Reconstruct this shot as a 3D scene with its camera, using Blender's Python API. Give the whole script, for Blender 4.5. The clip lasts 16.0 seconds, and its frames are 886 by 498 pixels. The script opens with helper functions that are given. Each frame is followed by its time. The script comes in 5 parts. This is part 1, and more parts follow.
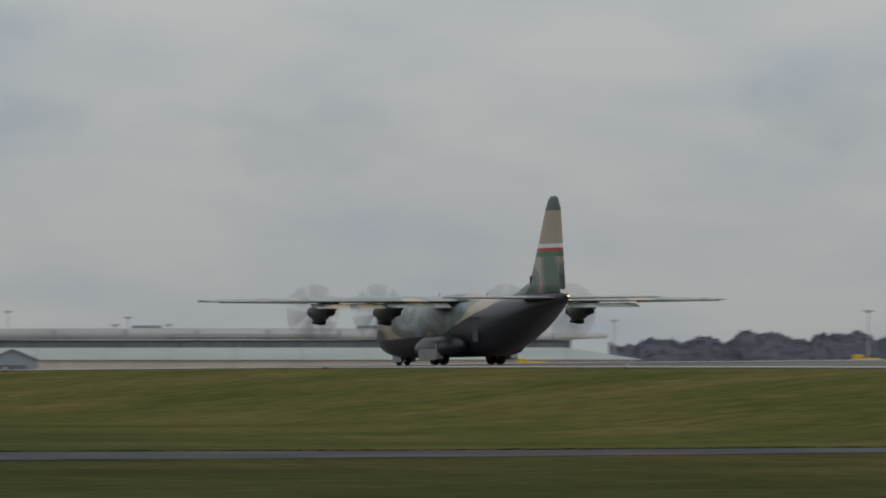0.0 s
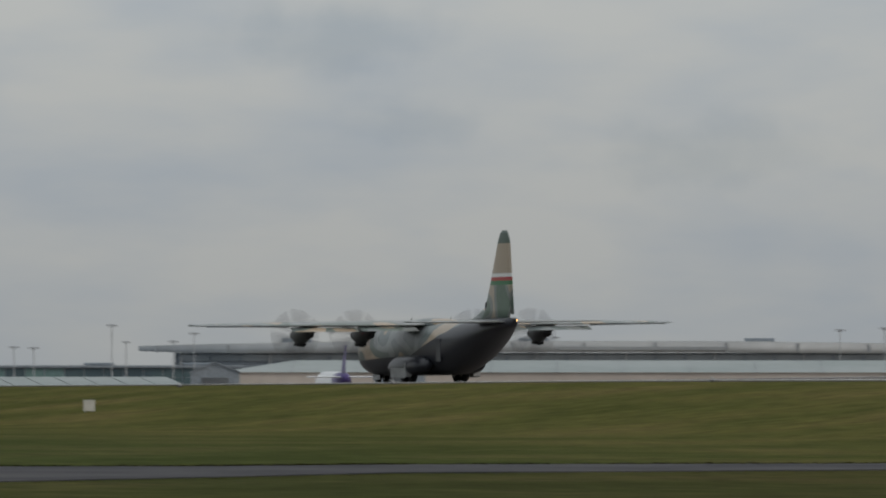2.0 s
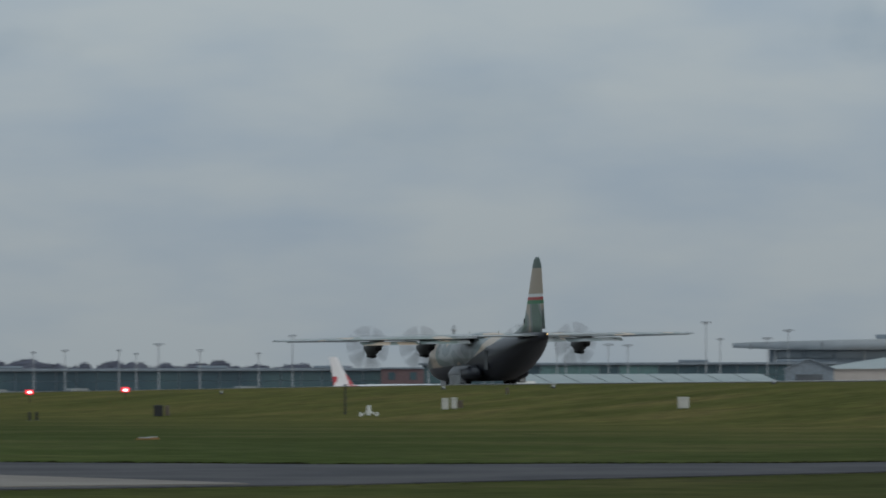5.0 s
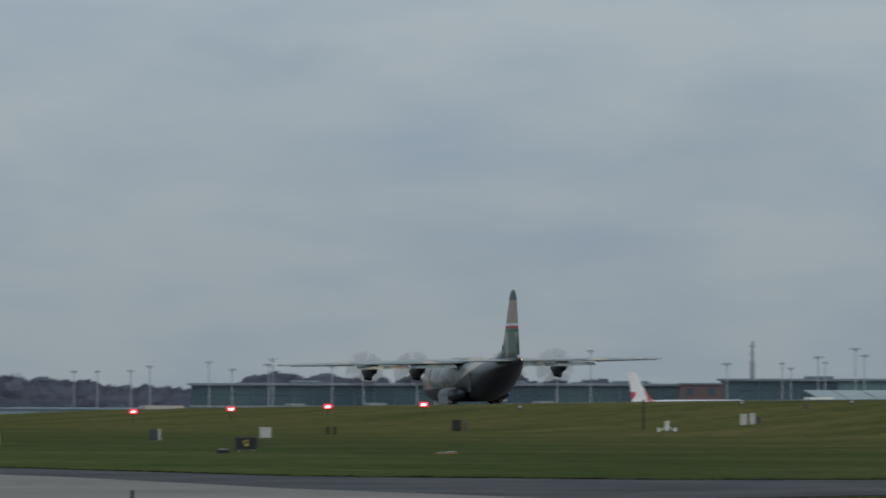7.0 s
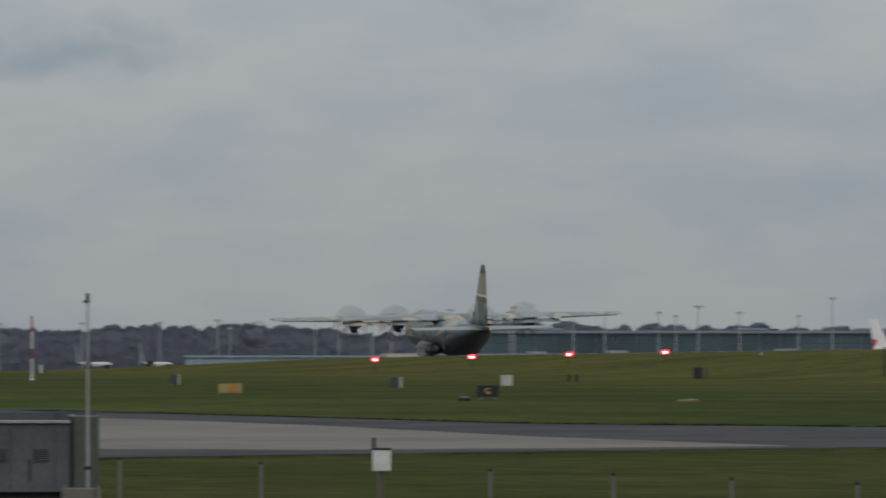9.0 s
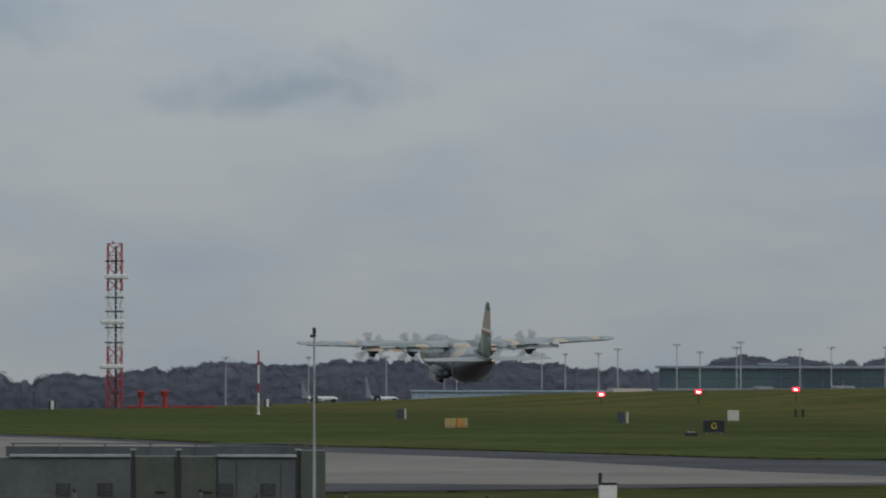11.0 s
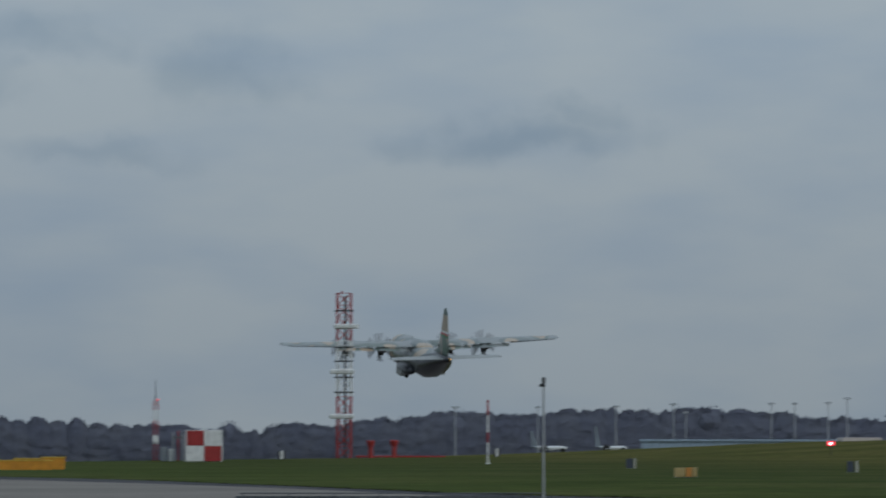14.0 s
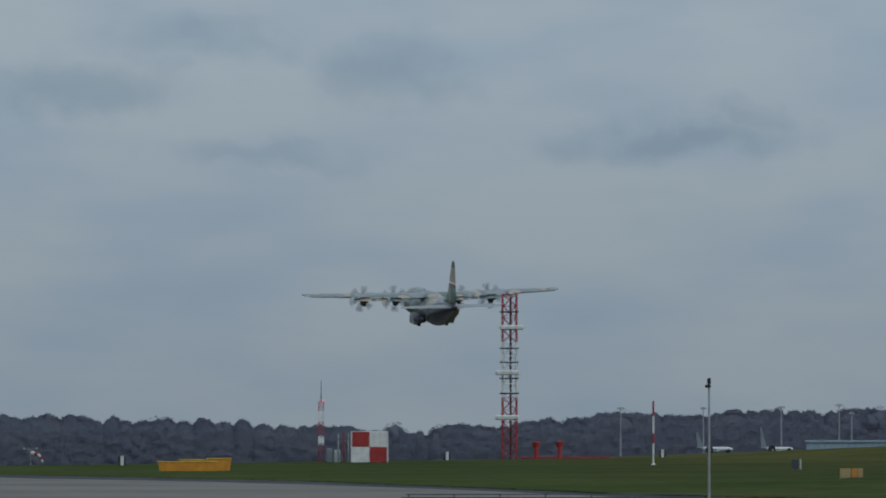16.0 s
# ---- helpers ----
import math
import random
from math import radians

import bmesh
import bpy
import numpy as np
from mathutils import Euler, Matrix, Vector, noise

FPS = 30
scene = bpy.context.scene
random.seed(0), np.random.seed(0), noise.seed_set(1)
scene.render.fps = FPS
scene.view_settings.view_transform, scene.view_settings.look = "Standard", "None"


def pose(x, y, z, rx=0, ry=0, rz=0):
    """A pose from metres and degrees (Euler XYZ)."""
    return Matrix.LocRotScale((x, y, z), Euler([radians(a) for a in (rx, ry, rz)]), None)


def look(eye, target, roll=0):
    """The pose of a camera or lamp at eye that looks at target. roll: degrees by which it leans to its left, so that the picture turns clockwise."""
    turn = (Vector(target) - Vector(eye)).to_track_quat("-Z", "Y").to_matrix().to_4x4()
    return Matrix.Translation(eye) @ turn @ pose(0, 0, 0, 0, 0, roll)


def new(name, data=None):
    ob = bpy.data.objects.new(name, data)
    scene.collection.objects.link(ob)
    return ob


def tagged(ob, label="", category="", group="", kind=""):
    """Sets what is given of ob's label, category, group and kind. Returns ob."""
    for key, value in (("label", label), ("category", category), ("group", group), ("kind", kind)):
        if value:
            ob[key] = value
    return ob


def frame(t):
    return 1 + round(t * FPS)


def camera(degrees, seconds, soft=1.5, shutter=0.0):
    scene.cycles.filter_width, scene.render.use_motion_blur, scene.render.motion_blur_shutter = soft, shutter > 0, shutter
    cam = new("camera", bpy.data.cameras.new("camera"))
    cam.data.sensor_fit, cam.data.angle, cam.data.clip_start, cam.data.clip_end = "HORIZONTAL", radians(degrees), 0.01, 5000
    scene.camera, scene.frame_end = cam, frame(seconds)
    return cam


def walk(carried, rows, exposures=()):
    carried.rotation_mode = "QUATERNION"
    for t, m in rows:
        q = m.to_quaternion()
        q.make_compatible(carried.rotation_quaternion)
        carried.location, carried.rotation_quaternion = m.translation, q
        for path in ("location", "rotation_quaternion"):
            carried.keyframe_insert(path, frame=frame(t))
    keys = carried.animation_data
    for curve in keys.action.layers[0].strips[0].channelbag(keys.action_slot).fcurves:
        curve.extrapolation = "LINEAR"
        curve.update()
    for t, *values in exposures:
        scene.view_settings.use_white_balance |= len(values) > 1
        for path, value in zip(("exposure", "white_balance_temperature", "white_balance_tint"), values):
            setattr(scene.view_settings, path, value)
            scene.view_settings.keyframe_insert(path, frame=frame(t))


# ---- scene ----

# Camera on a raised stand, panning after a departing transport aircraft.
# Bearings are degrees clockwise from the runway's direction (+Y).
EYE = 6.5
cam = camera(4.988, 16.0, soft=1.8, shutter=0.6)
# seconds, bearing, elevation, lean
CAM = [
    (0, 23.065, 0.523, -0.03),
    (0.5, 22.352, 0.486, -0.01),
    (1, 21.643, 0.400, 0.07),
    (1.5, 21.209, 0.346, -0.05),
    (2, 20.884, 0.595, 0.02),
    (2.5, 20.317, 0.616, -0.00),
    (3, 19.726, 0.661, -0.02),
    (3.2, 19.398, 0.640, -0.00),
    (5.3, 17.235, 0.584, 0.03),
    (5.5, 17.013, 0.579, 0.16),
    (6, 16.640, 0.517, 0.03),
    (6.5, 16.333, 0.622, -0.01),
    (7, 15.857, 0.667, 0.07),
    (7.5, 15.471, 0.342, 0.05),
    (8, 15.317, 0.269, -0.11),
    (8.5, 15.040, 0.350, -0.13),
    (9, 14.499, 0.372, -0.01),
    (9.5, 13.906, 0.341, -0.06),
    (9.7, 13.771, 0.319, 0.00),
    (12, 12.831, 0.719, 0.01),
    (12.5, 12.583, 0.694, 0.03),
    (13, 12.411, 0.787, 0.02),
    (13.5, 12.314, 0.840, -0.04),
    (14, 11.931, 0.844, 0.02),
    (14.5, 11.463, 0.592, 0.03),
    (15, 11.214, 0.557, -0.02),
    (15.5, 11.130, 0.787, -0.03),
    (16, 11.000, 0.850, -0.02),
]


def aim(bearing, elevation, roll):
    b, e = radians(bearing), radians(elevation)
    return look((0, 0, EYE), (1000 * math.sin(b), 1000 * math.cos(b), EYE + 1000 * math.tan(e)), roll)


walk(cam, [(t, aim(b, e, r)) for t, b, e, r in CAM],
     exposures=[(0, 0.0, 6750, 11), (3, -0.05, 6750, 11), (5.5, -0.15, 5950, 6), (7, -0.17, 5950, 6), (8.0, -0.17, 5950, 6), (8.5, -0.14, 6350, 10), (9, -0.14, 6450, 10),
                (12, -0.2, 6100, 9), (13, -0.25, 5950, 8), (15, -0.4, 5650, 5), (16, -0.35, 5650, 5)])


# ---- light: thick overcast with a weak, broad sun ----
# darker cloud banks: bearing, elevation, half width, half height (degrees), depth
CLOUDS = [(22.35, 1.13, 0.75, 0.22, 0.55), (25.3, 1.30, 0.5, 0.25, 0.5), (20.7, 1.32, 0.45, 0.16, 0.35), (20.25, 1.80, 0.65, 0.22, 0.6), (12.35, 1.47, 0.75, 0.15, 0.9), (12.75, 1.58, 0.35, 0.14, 0.7),
          (10.6, 1.85, 0.55, 0.26, 0.8), (10.05, 1.37, 0.65, 0.10, 0.6), (8.9, 1.76, 0.8, 0.18, 0.9), (9.6, 2.02, 0.6, 0.15, 0.7), (17.6, 1.35, 0.8, 0.3, 0.3), (14.9, 1.75, 0.6, 0.12, 0.3)]


def dark_clouds(nt, tc, noise, base):
    """Soft, ragged darker banks in the cloud deck."""
    def math_node(op, a, b=None):
        n = nt.nodes.new("ShaderNodeMath")
        n.operation = op
        for i, v in enumerate((a, b)):
            if v is None:
                continue
            if isinstance(v, (int, float)):
                n.inputs[i].default_value = v
            else:
                nt.links.new(v, n.inputs[i])
        return n.outputs[0]
    sep = nt.nodes.new("ShaderNodeSeparateXYZ")
    nt.links.new(tc.outputs["Generated"], sep.inputs[0])
    b = math_node("MULTIPLY", math_node("ARCTAN2", sep.outputs[0], sep.outputs[1]), 57.2958)
    e = math_node("MULTIPLY", math_node("ARCSINE", sep.outputs[2]), 57.2958)
    at = nt.nodes.new("ShaderNodeCombineXYZ")
    nt.links.new(b, at.inputs[0])
    nt.links.new(e, at.inputs[1])
    rag = nt.nodes.new("ShaderNodeTexNoise")
    rag.inputs["Scale"].default_value, rag.inputs["Detail"].default_value = 2.6, 6
    nt.links.new(at.outputs[0], rag.inputs["Vector"])
    shift = nt.nodes.new("ShaderNodeVectorMath")
    shift.operation = "MULTIPLY_ADD"
    shift.inputs[1].default_value, shift.inputs[2].default_value = (1.1, 0.45, 0), (-0.55, -0.225, 0)
    nt.links.new(rag.outputs["Color"], shift.inputs[0])
    bent = nt.nodes.new("ShaderNodeVectorMath")
    nt.links.new(at.outputs[0], bent.inputs[0])
    nt.links.new(shift.outputs[0], bent.inputs[1])
    total = None
    for cb, ce, hw, hh, deep in CLOUDS:
        k = nt.nodes.new("ShaderNodeVectorMath")
        k.operation = "MULTIPLY_ADD"
        k.inputs[1].default_value, k.inputs[2].default_value = (1 / hw, 1 / hh, 0), (-cb / hw, -ce / hh, 0)
        nt.links.new(bent.outputs[0], k.inputs[0])
        ln = nt.nodes.new("ShaderNodeVectorMath")
        ln.operation = "LENGTH"
        nt.links.new(k.outputs[0], ln.inputs[0])
        fade = nt.nodes.new("ShaderNodeMapRange")
        fade.interpolation_type = "SMOOTHSTEP"
        fade.inputs["From Min"].default_value, fade.inputs["From Max"].default_value = 1.25, 0.1
        fade.inputs["To Min"].default_value, fade.inputs["To Max"].default_value = 0.0, deep
        nt.links.new(ln.outputs["Value"], fade.inputs["Value"])
        total = fade.outputs[0] if total is None else math_node("MAXIMUM", total, fade.outputs[0])
    mx = nt.nodes.new("ShaderNodeMix")
    mx.data_type = "RGBA"
    mx.blend_type = "MULTIPLY"
    nt.links.new(total, mx.inputs["Factor"])
    nt.links.new(base, mx.inputs["A"])
    mx.inputs["B"].default_value = (0.74, 0.80, 0.86, 1)
    return mx.outputs["Result"]


def build_world():
    world = bpy.data.worlds.new("overcast_sky")
    world.use_nodes = True
    scene.world = world
    nt = world.node_tree
    nt.nodes.clear()
    out = nt.nodes.new("ShaderNodeOutputWorld")
    bg = nt.nodes.new("ShaderNodeBackground")
    sky = nt.nodes.new("ShaderNodeTexSky")
    sky.sky_type = "NISHITA"
    sky.sun_disc = False
    sky.sun_elevation, sky.sun_rotation = radians(28), radians(140)
    dim = nt.nodes.new("ShaderNodeVectorMath")
    dim.operation = "SCALE"
    dim.inputs["Scale"].default_value = 0.1
    nt.links.new(sky.outputs[0], dim.inputs[0])
    tc = nt.nodes.new("ShaderNodeTexCoord")
    mp = nt.nodes.new("ShaderNodeMapping")
    mp.inputs["Scale"].default_value = (42, 42, 130)
    nt.links.new(tc.outputs["Generated"], mp.inputs[0])
    n1 = nt.nodes.new("ShaderNodeTexNoise")
    n1.inputs["Scale"].default_value, n1.inputs["Detail"].default_value = 1.0, 5
    n1.inputs["Roughness"].default_value = 0.45
    nt.links.new(mp.outputs[0], n1.inputs["Vector"])
    ramp = nt.nodes.new("ShaderNodeValToRGB")
    e = ramp.color_ramp.elements
    e[0].position, e[0].color = 0.25, (0.325, 0.375, 0.43, 1)
    e[1].position, e[1].color = 0.60, (0.41, 0.437, 0.45, 1)
    nt.links.new(n1.outputs["Fac"], ramp.inputs[0])
    cloudy = dark_clouds(nt, tc, n1, ramp.outputs[0])
    # the cloud deck thins and brightens upwards
    sep = nt.nodes.new("ShaderNodeSeparateXYZ")
    nt.links.new(tc.outputs["Generated"], sep.inputs[0])
    low = nt.nodes.new("ShaderNodeMapRange")
    low.inputs["From Min"].default_value, low.inputs["From Max"].default_value = -0.004, 0.035
    low.inputs["To Min"].default_value, low.inputs["To Max"].default_value = 0.86, 1.10
    nt.links.new(sep.outputs["Z"], low.inputs["Value"])
    high = nt.nodes.new("ShaderNodeMapRange")
    high.inputs["From Min"].default_value, high.inputs["From Max"].default_value = 0.05, 1.0
    high.inputs["To Min"].default_value, high.inputs["To Max"].default_value = 1.0, 1.5
    nt.links.new(sep.outputs["Z"], high.inputs["Value"])
    mul = nt.nodes.new("ShaderNodeMath")
    mul.operation = "MULTIPLY"
    nt.links.new(low.outputs[0], mul.inputs[0])
    nt.links.new(high.outputs[0], mul.inputs[1])
    deck = nt.nodes.new("ShaderNodeVectorMath")
    deck.operation = "SCALE"
    nt.links.new(cloudy, deck.inputs[0])
    nt.links.new(mul.outputs[0], deck.inputs["Scale"])
    mix = nt.nodes.new("ShaderNodeMix")
    mix.data_type = "RGBA"
    mix.inputs["Factor"].default_value = 0.93
    nt.links.new(dim.outputs[0], mix.inputs["A"])
    nt.links.new(deck.outputs[0], mix.inputs["B"])
    nt.links.new(mix.outputs["Result"], bg.inputs["Color"])
    bg.inputs["Strength"].default_value = 1.0
    nt.links.new(bg.outputs[0], out.inputs[0])
    sun = new("sun", bpy.data.lights.new("sun", "SUN"))
    sun.data.energy, sun.data.angle, sun.data.color = 0.8, radians(18), (1.0, 0.9, 0.78)
    b, e = radians(140), radians(28)
    way = Vector((math.sin(b) * math.cos(e), math.cos(b) * math.cos(e), math.sin(e)))
    sun.matrix_world = look(way * 50, (0, 0, 0))


build_world()


# ---- materials ----
def material(name, colours, scale=1.0, rough=0.7, metal=0.0, bump=0.0, detail=5, stretch=(1, 1, 1), lo=0.35, hi=0.65, fine=0.0, emit=None, hard=False, spec=0.5):
    """Noise between two or more colours at a real-world size, with a finer grain on top."""
    m = bpy.data.materials.new(name)
    m.use_nodes = True
    nt = m.node_tree
    bsdf = nt.nodes["Principled BSDF"]
    bsdf.inputs["Roughness"].default_value, bsdf.inputs["Metallic"].default_value = rough, metal
    bsdf.inputs["Specular IOR Level"].default_value = spec
    tc = nt.nodes.new("ShaderNodeTexCoord")
    mp = nt.nodes.new("ShaderNodeMapping")
    mp.inputs["Scale"].default_value = stretch
    nt.links.new(tc.outputs["Object"], mp.inputs[0])
    n = nt.nodes.new("ShaderNodeTexNoise")
    n.inputs["Scale"].default_value, n.inputs["Detail"].default_value = scale, detail
    nt.links.new(mp.outputs[0], n.inputs["Vector"])
    ramp = nt.nodes.new("ShaderNodeValToRGB")
    el = ramp.color_ramp.elements
    if hard:
        ramp.color_ramp.interpolation = "CONSTANT"
    k = len(colours)
    while len(el) < k:
        el.new(0.5)
    for i, c in enumerate(colours):
        el[i].position = lo + (hi - lo) * i / max(1, k - 1)
        el[i].color = (*c, 1)
    nt.links.new(n.outputs["Fac"], ramp.inputs[0])
    col = ramp.outputs[0]
    if fine:
        n2 = nt.nodes.new("ShaderNodeTexNoise")
        n2.inputs["Scale"].default_value, n2.inputs["Detail"].default_value = scale * 9, 4
        nt.links.new(mp.outputs[0], n2.inputs["Vector"])
        mr = nt.nodes.new("ShaderNodeMapRange")
        mr.inputs["From Min"].default_value, mr.inputs["From Max"].default_value = 0.3, 0.7
        mr.inputs["To Min"].default_value, mr.inputs["To Max"].default_value = 1 - fine, 1 + fine
        nt.links.new(n2.outputs["Fac"], mr.inputs["Value"])
        sc = nt.nodes.new("ShaderNodeVectorMath")
        sc.operation = "SCALE"
        nt.links.new(col, sc.inputs[0])
        nt.links.new(mr.outputs[0], sc.inputs["Scale"])
        col = sc.outputs[0]
    nt.links.new(col, bsdf.inputs["Base Color"])
    if bump:
        b = nt.nodes.new("ShaderNodeBump")
        b.inputs["Strength"].default_value = bump
        nt.links.new(n.outputs["Fac"], b.inputs["Height"])
        nt.links.new(b.outputs[0], bsdf.inputs["Normal"])
    if emit:
        bsdf.inputs["Emission Color"].default_value = (*emit[0], 1)
        bsdf.inputs["Emission Strength"].default_value = emit[1]
    return m


def mixed(a, k):
    return tuple(v * k for v in a)


def plain(name, c, rough=0.6, metal=0.0, vary=0.12, scale=2.0):
    return material(name, [mixed(c, 1 - vary), c, mixed(c, 1 + vary)], scale, rough, metal, 0.0, 4, fine=vary * 0.6)


GRASS = material("grass", [(0.046, 0.055, 0.013), (0.056, 0.066, 0.017), (0.068, 0.073, 0.021), (0.085, 0.081, 0.029)], 0.06, 0.95, 0, 0.2, 12, (1, 1, 1), 0.35, 0.66, 0.3, spec=0.02)


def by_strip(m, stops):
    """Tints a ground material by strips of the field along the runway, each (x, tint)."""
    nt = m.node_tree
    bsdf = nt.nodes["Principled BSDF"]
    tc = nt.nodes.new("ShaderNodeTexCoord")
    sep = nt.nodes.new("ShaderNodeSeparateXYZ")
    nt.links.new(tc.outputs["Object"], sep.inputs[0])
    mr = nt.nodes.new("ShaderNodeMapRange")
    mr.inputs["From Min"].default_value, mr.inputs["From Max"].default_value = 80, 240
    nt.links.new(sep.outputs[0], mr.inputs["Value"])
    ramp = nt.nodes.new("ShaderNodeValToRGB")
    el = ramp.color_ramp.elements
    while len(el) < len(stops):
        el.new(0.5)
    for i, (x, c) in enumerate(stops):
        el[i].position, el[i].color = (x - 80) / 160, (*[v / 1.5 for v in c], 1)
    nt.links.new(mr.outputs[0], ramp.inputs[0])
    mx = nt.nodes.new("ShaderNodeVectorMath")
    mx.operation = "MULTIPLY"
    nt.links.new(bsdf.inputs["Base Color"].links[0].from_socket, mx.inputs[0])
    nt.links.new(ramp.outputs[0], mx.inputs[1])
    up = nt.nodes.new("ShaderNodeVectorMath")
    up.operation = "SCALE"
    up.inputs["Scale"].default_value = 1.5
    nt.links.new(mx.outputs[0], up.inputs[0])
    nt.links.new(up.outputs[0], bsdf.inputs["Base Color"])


# the field's tint: green on the near side, darker mid-field, paler olive towards the runway
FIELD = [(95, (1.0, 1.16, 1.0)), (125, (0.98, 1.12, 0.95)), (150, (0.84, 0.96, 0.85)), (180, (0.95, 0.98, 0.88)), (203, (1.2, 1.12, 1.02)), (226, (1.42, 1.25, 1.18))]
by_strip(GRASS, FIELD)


def near_tint(m, y0, y1, tint):
    """The unmown strip inside the fence is browner than the field."""
    nt = m.node_tree
    bsdf = nt.nodes["Principled BSDF"]
    tc = nt.nodes.new("ShaderNodeTexCoord")
    sep = nt.nodes.new("ShaderNodeSeparateXYZ")
    nt.links.new(tc.outputs["Object"], sep.inputs[0])
    mr = nt.nodes.new("ShaderNodeMapRange")
    mr.inputs["From Min"].default_value, mr.inputs["From Max"].default_value = y1, y0
    nt.links.new(sep.outputs[1], mr.inputs["Value"])
    mx = nt.nodes.new("ShaderNodeMix")
    mx.data_type = "RGBA"
    mx.blend_type = "MULTIPLY"
    nt.links.new(mr.outputs[0], mx.inputs["Factor"])
    nt.links.new(bsdf.inputs["Base Color"].links[0].from_socket, mx.inputs["A"])
    mx.inputs["B"].default_value = (*tint, 1)
    nt.links.new(mx.outputs["Result"], bsdf.inputs["Base Color"])


near_tint(GRASS, 437, 448, (0.93, 0.81, 0.85))
ASPHALT = material("asphalt", [(0.05, 0.05, 0.055), (0.066, 0.065, 0.071), (0.084, 0.082, 0.085)], 0.12, 0.9, 0, 0.1, 7, fine=0.1, spec=0.12)
RUNWAY = material("runway_surface", [(0.12, 0.11, 0.105), (0.155, 0.142, 0.135), (0.18, 0.168, 0.158)], 0.08, 0.9, 0, 0.05, 6, fine=0.1, spec=0.1)
CONCRETE = material("concrete", [(0.185, 0.167, 0.148), (0.215, 0.196, 0.174), (0.24, 0.22, 0.195)], 0.07, 0.9, 0, 0.05, 7, fine=0.08, spec=0.1)
APRON = material("apron_concrete", [(0.27, 0.24, 0.215), (0.34, 0.305, 0.275)], 0.02, 0.9, 0, 0, 5, fine=0.05, spec=0.1)
WHITE_PAINT = plain("white_paint", (0.72, 0.72, 0.70), 0.55)
YELLOW_PAINT = plain("yellow_paint", (0.62, 0.42, 0.05), 0.6)
RED_PAINT = plain("red_paint", (0.34, 0.032, 0.03), 0.6)
BLACK_PAINT = plain("black_paint", (0.02, 0.02, 0.022), 0.6)
STEEL = plain("galvanised_steel", (0.38, 0.39, 0.40), 0.5, 0.3)


# ---- mesh helpers ----
def part(name, bm, mat, parent=None, label="", smooth=False):
    """Links a bmesh as one mesh object, under a thing or a part."""
    bmesh.ops.recalc_face_normals(bm, faces=bm.faces)
    me = bpy.data.meshes.new(name)
    bm.to_mesh(me)
    bm.free()
    if smooth:
        for p in me.polygons:
            p.use_smooth = True
    me.materials.append(mat)
    ob = new(name, me)
    if parent:
        ob.parent = parent
    if label:
        ob["label"] = label
    return ob


def thing(name, m, label, category, group="", kind=""):
    ob = new(name)
    ob.matrix_world = m
    return tagged(ob, label, category, group, kind)


def box(x0, y0, z0, x1, y1, z1, bevel=0.0, bm=None):
    own = bm is None
    b = bmesh.new()
    bmesh.ops.create_cube(b, size=1, matrix=Matrix.LocRotScale(((x0 + x1) / 2, (y0 + y1) / 2, (z0 + z1) / 2), None, (abs(x1 - x0), abs(y1 - y0), abs(z1 - z0))))
    if bevel:
        bmesh.ops.bevel(b, geom=b.edges[:], offset=bevel, segments=1, affect="EDGES")
    if own:
        return b
    me = bpy.data.meshes.new("tmp")
    b.to_mesh(me)
    b.free()
    bm.from_mesh(me)
    bpy.data.meshes.remove(me)
    return bm


def rod(p, q, r, r2=None, n=8, bm=None):
    """A round bar from p to q."""
    bm = bm or bmesh.new()
    p, q = Vector(p), Vector(q)
    r2 = r if r2 is None else r2
    turn = (q - p).to_track_quat("Z", "Y").to_matrix().to_4x4()
    bmesh.ops.create_cone(bm, cap_ends=True, segments=n, radius1=r, radius2=r2, depth=(q - p).length,
                          matrix=Matrix.Translation((p + q) / 2) @ turn)
    return bm


def loft(rings, caps=True, bm=None):
    """Skins rings of equal point counts."""
    bm = bm or bmesh.new()
    vs = [[bm.verts.new(p) for p in ring] for ring in rings]
    n = len(vs[0])
    for a, b in zip(vs, vs[1:]):
        for i in range(n):
            j = (i + 1) % n
            bm.faces.new((a[i], a[j], b[j], b[i]))
    if caps:
        bm.faces.new(vs[0][::-1])
        bm.faces.new(vs[-1])
    return bm


def prism(outline, y0, y1):
    """An outline in x and z pushed from y0 to y1."""
    return loft([[(x, y0, z) for x, z in outline], [(x, y1, z) for x, z in outline]])


# ---- the lie of the land ----
def smooth(a, b, v):
    k = min(1.0, max(0.0, (v - a) / (b - a)))
    return k * k * (3 - 2 * k)


def runway_level(y):
    q = (y - 640) / 40
    s = 40 * (math.log1p(math.exp(q)) if q < 30 else q)
    steep = min(max(0.0, y - 1030), 970)
    return EYE - 1.36 - 0.0077 * min(s, 480 + 0.5 * max(0.0, s - 480)) - 0.0087 * steep


def ground(x, y):
    d = math.hypot(x, y)
    b = math.degrees(math.atan2(x, y))
    brow = float(np.interp(b, [6.5, 8.5, 12.5, 13.5, 14.5, 15.5, 16.5], [710, 800, 970, 975, 1000, 1085, 1160]))
    near = EYE - 6.1 + 1.3 * smooth(340, 600, d) - 0.0018 * max(0.0, min(d, brow) - 600) - 0.0075 * min(max(0.0, d - brow), 1500)
    far = runway_level(y) + 0.011 * min(25.0, max(-25.0, x - 287)) * (1 - smooth(700, 860, y)) * smooth(300, 500, y)
    k = smooth(218, 262, x) * smooth(150, 500, y)
    z = near + (far - near) * k
    if x > 312:
        z -= 0.004 * min(x - 312, 150)
    return z


def spot(bearing, d):
    b = radians(bearing)
    return d * math.sin(b), d * math.cos(b)


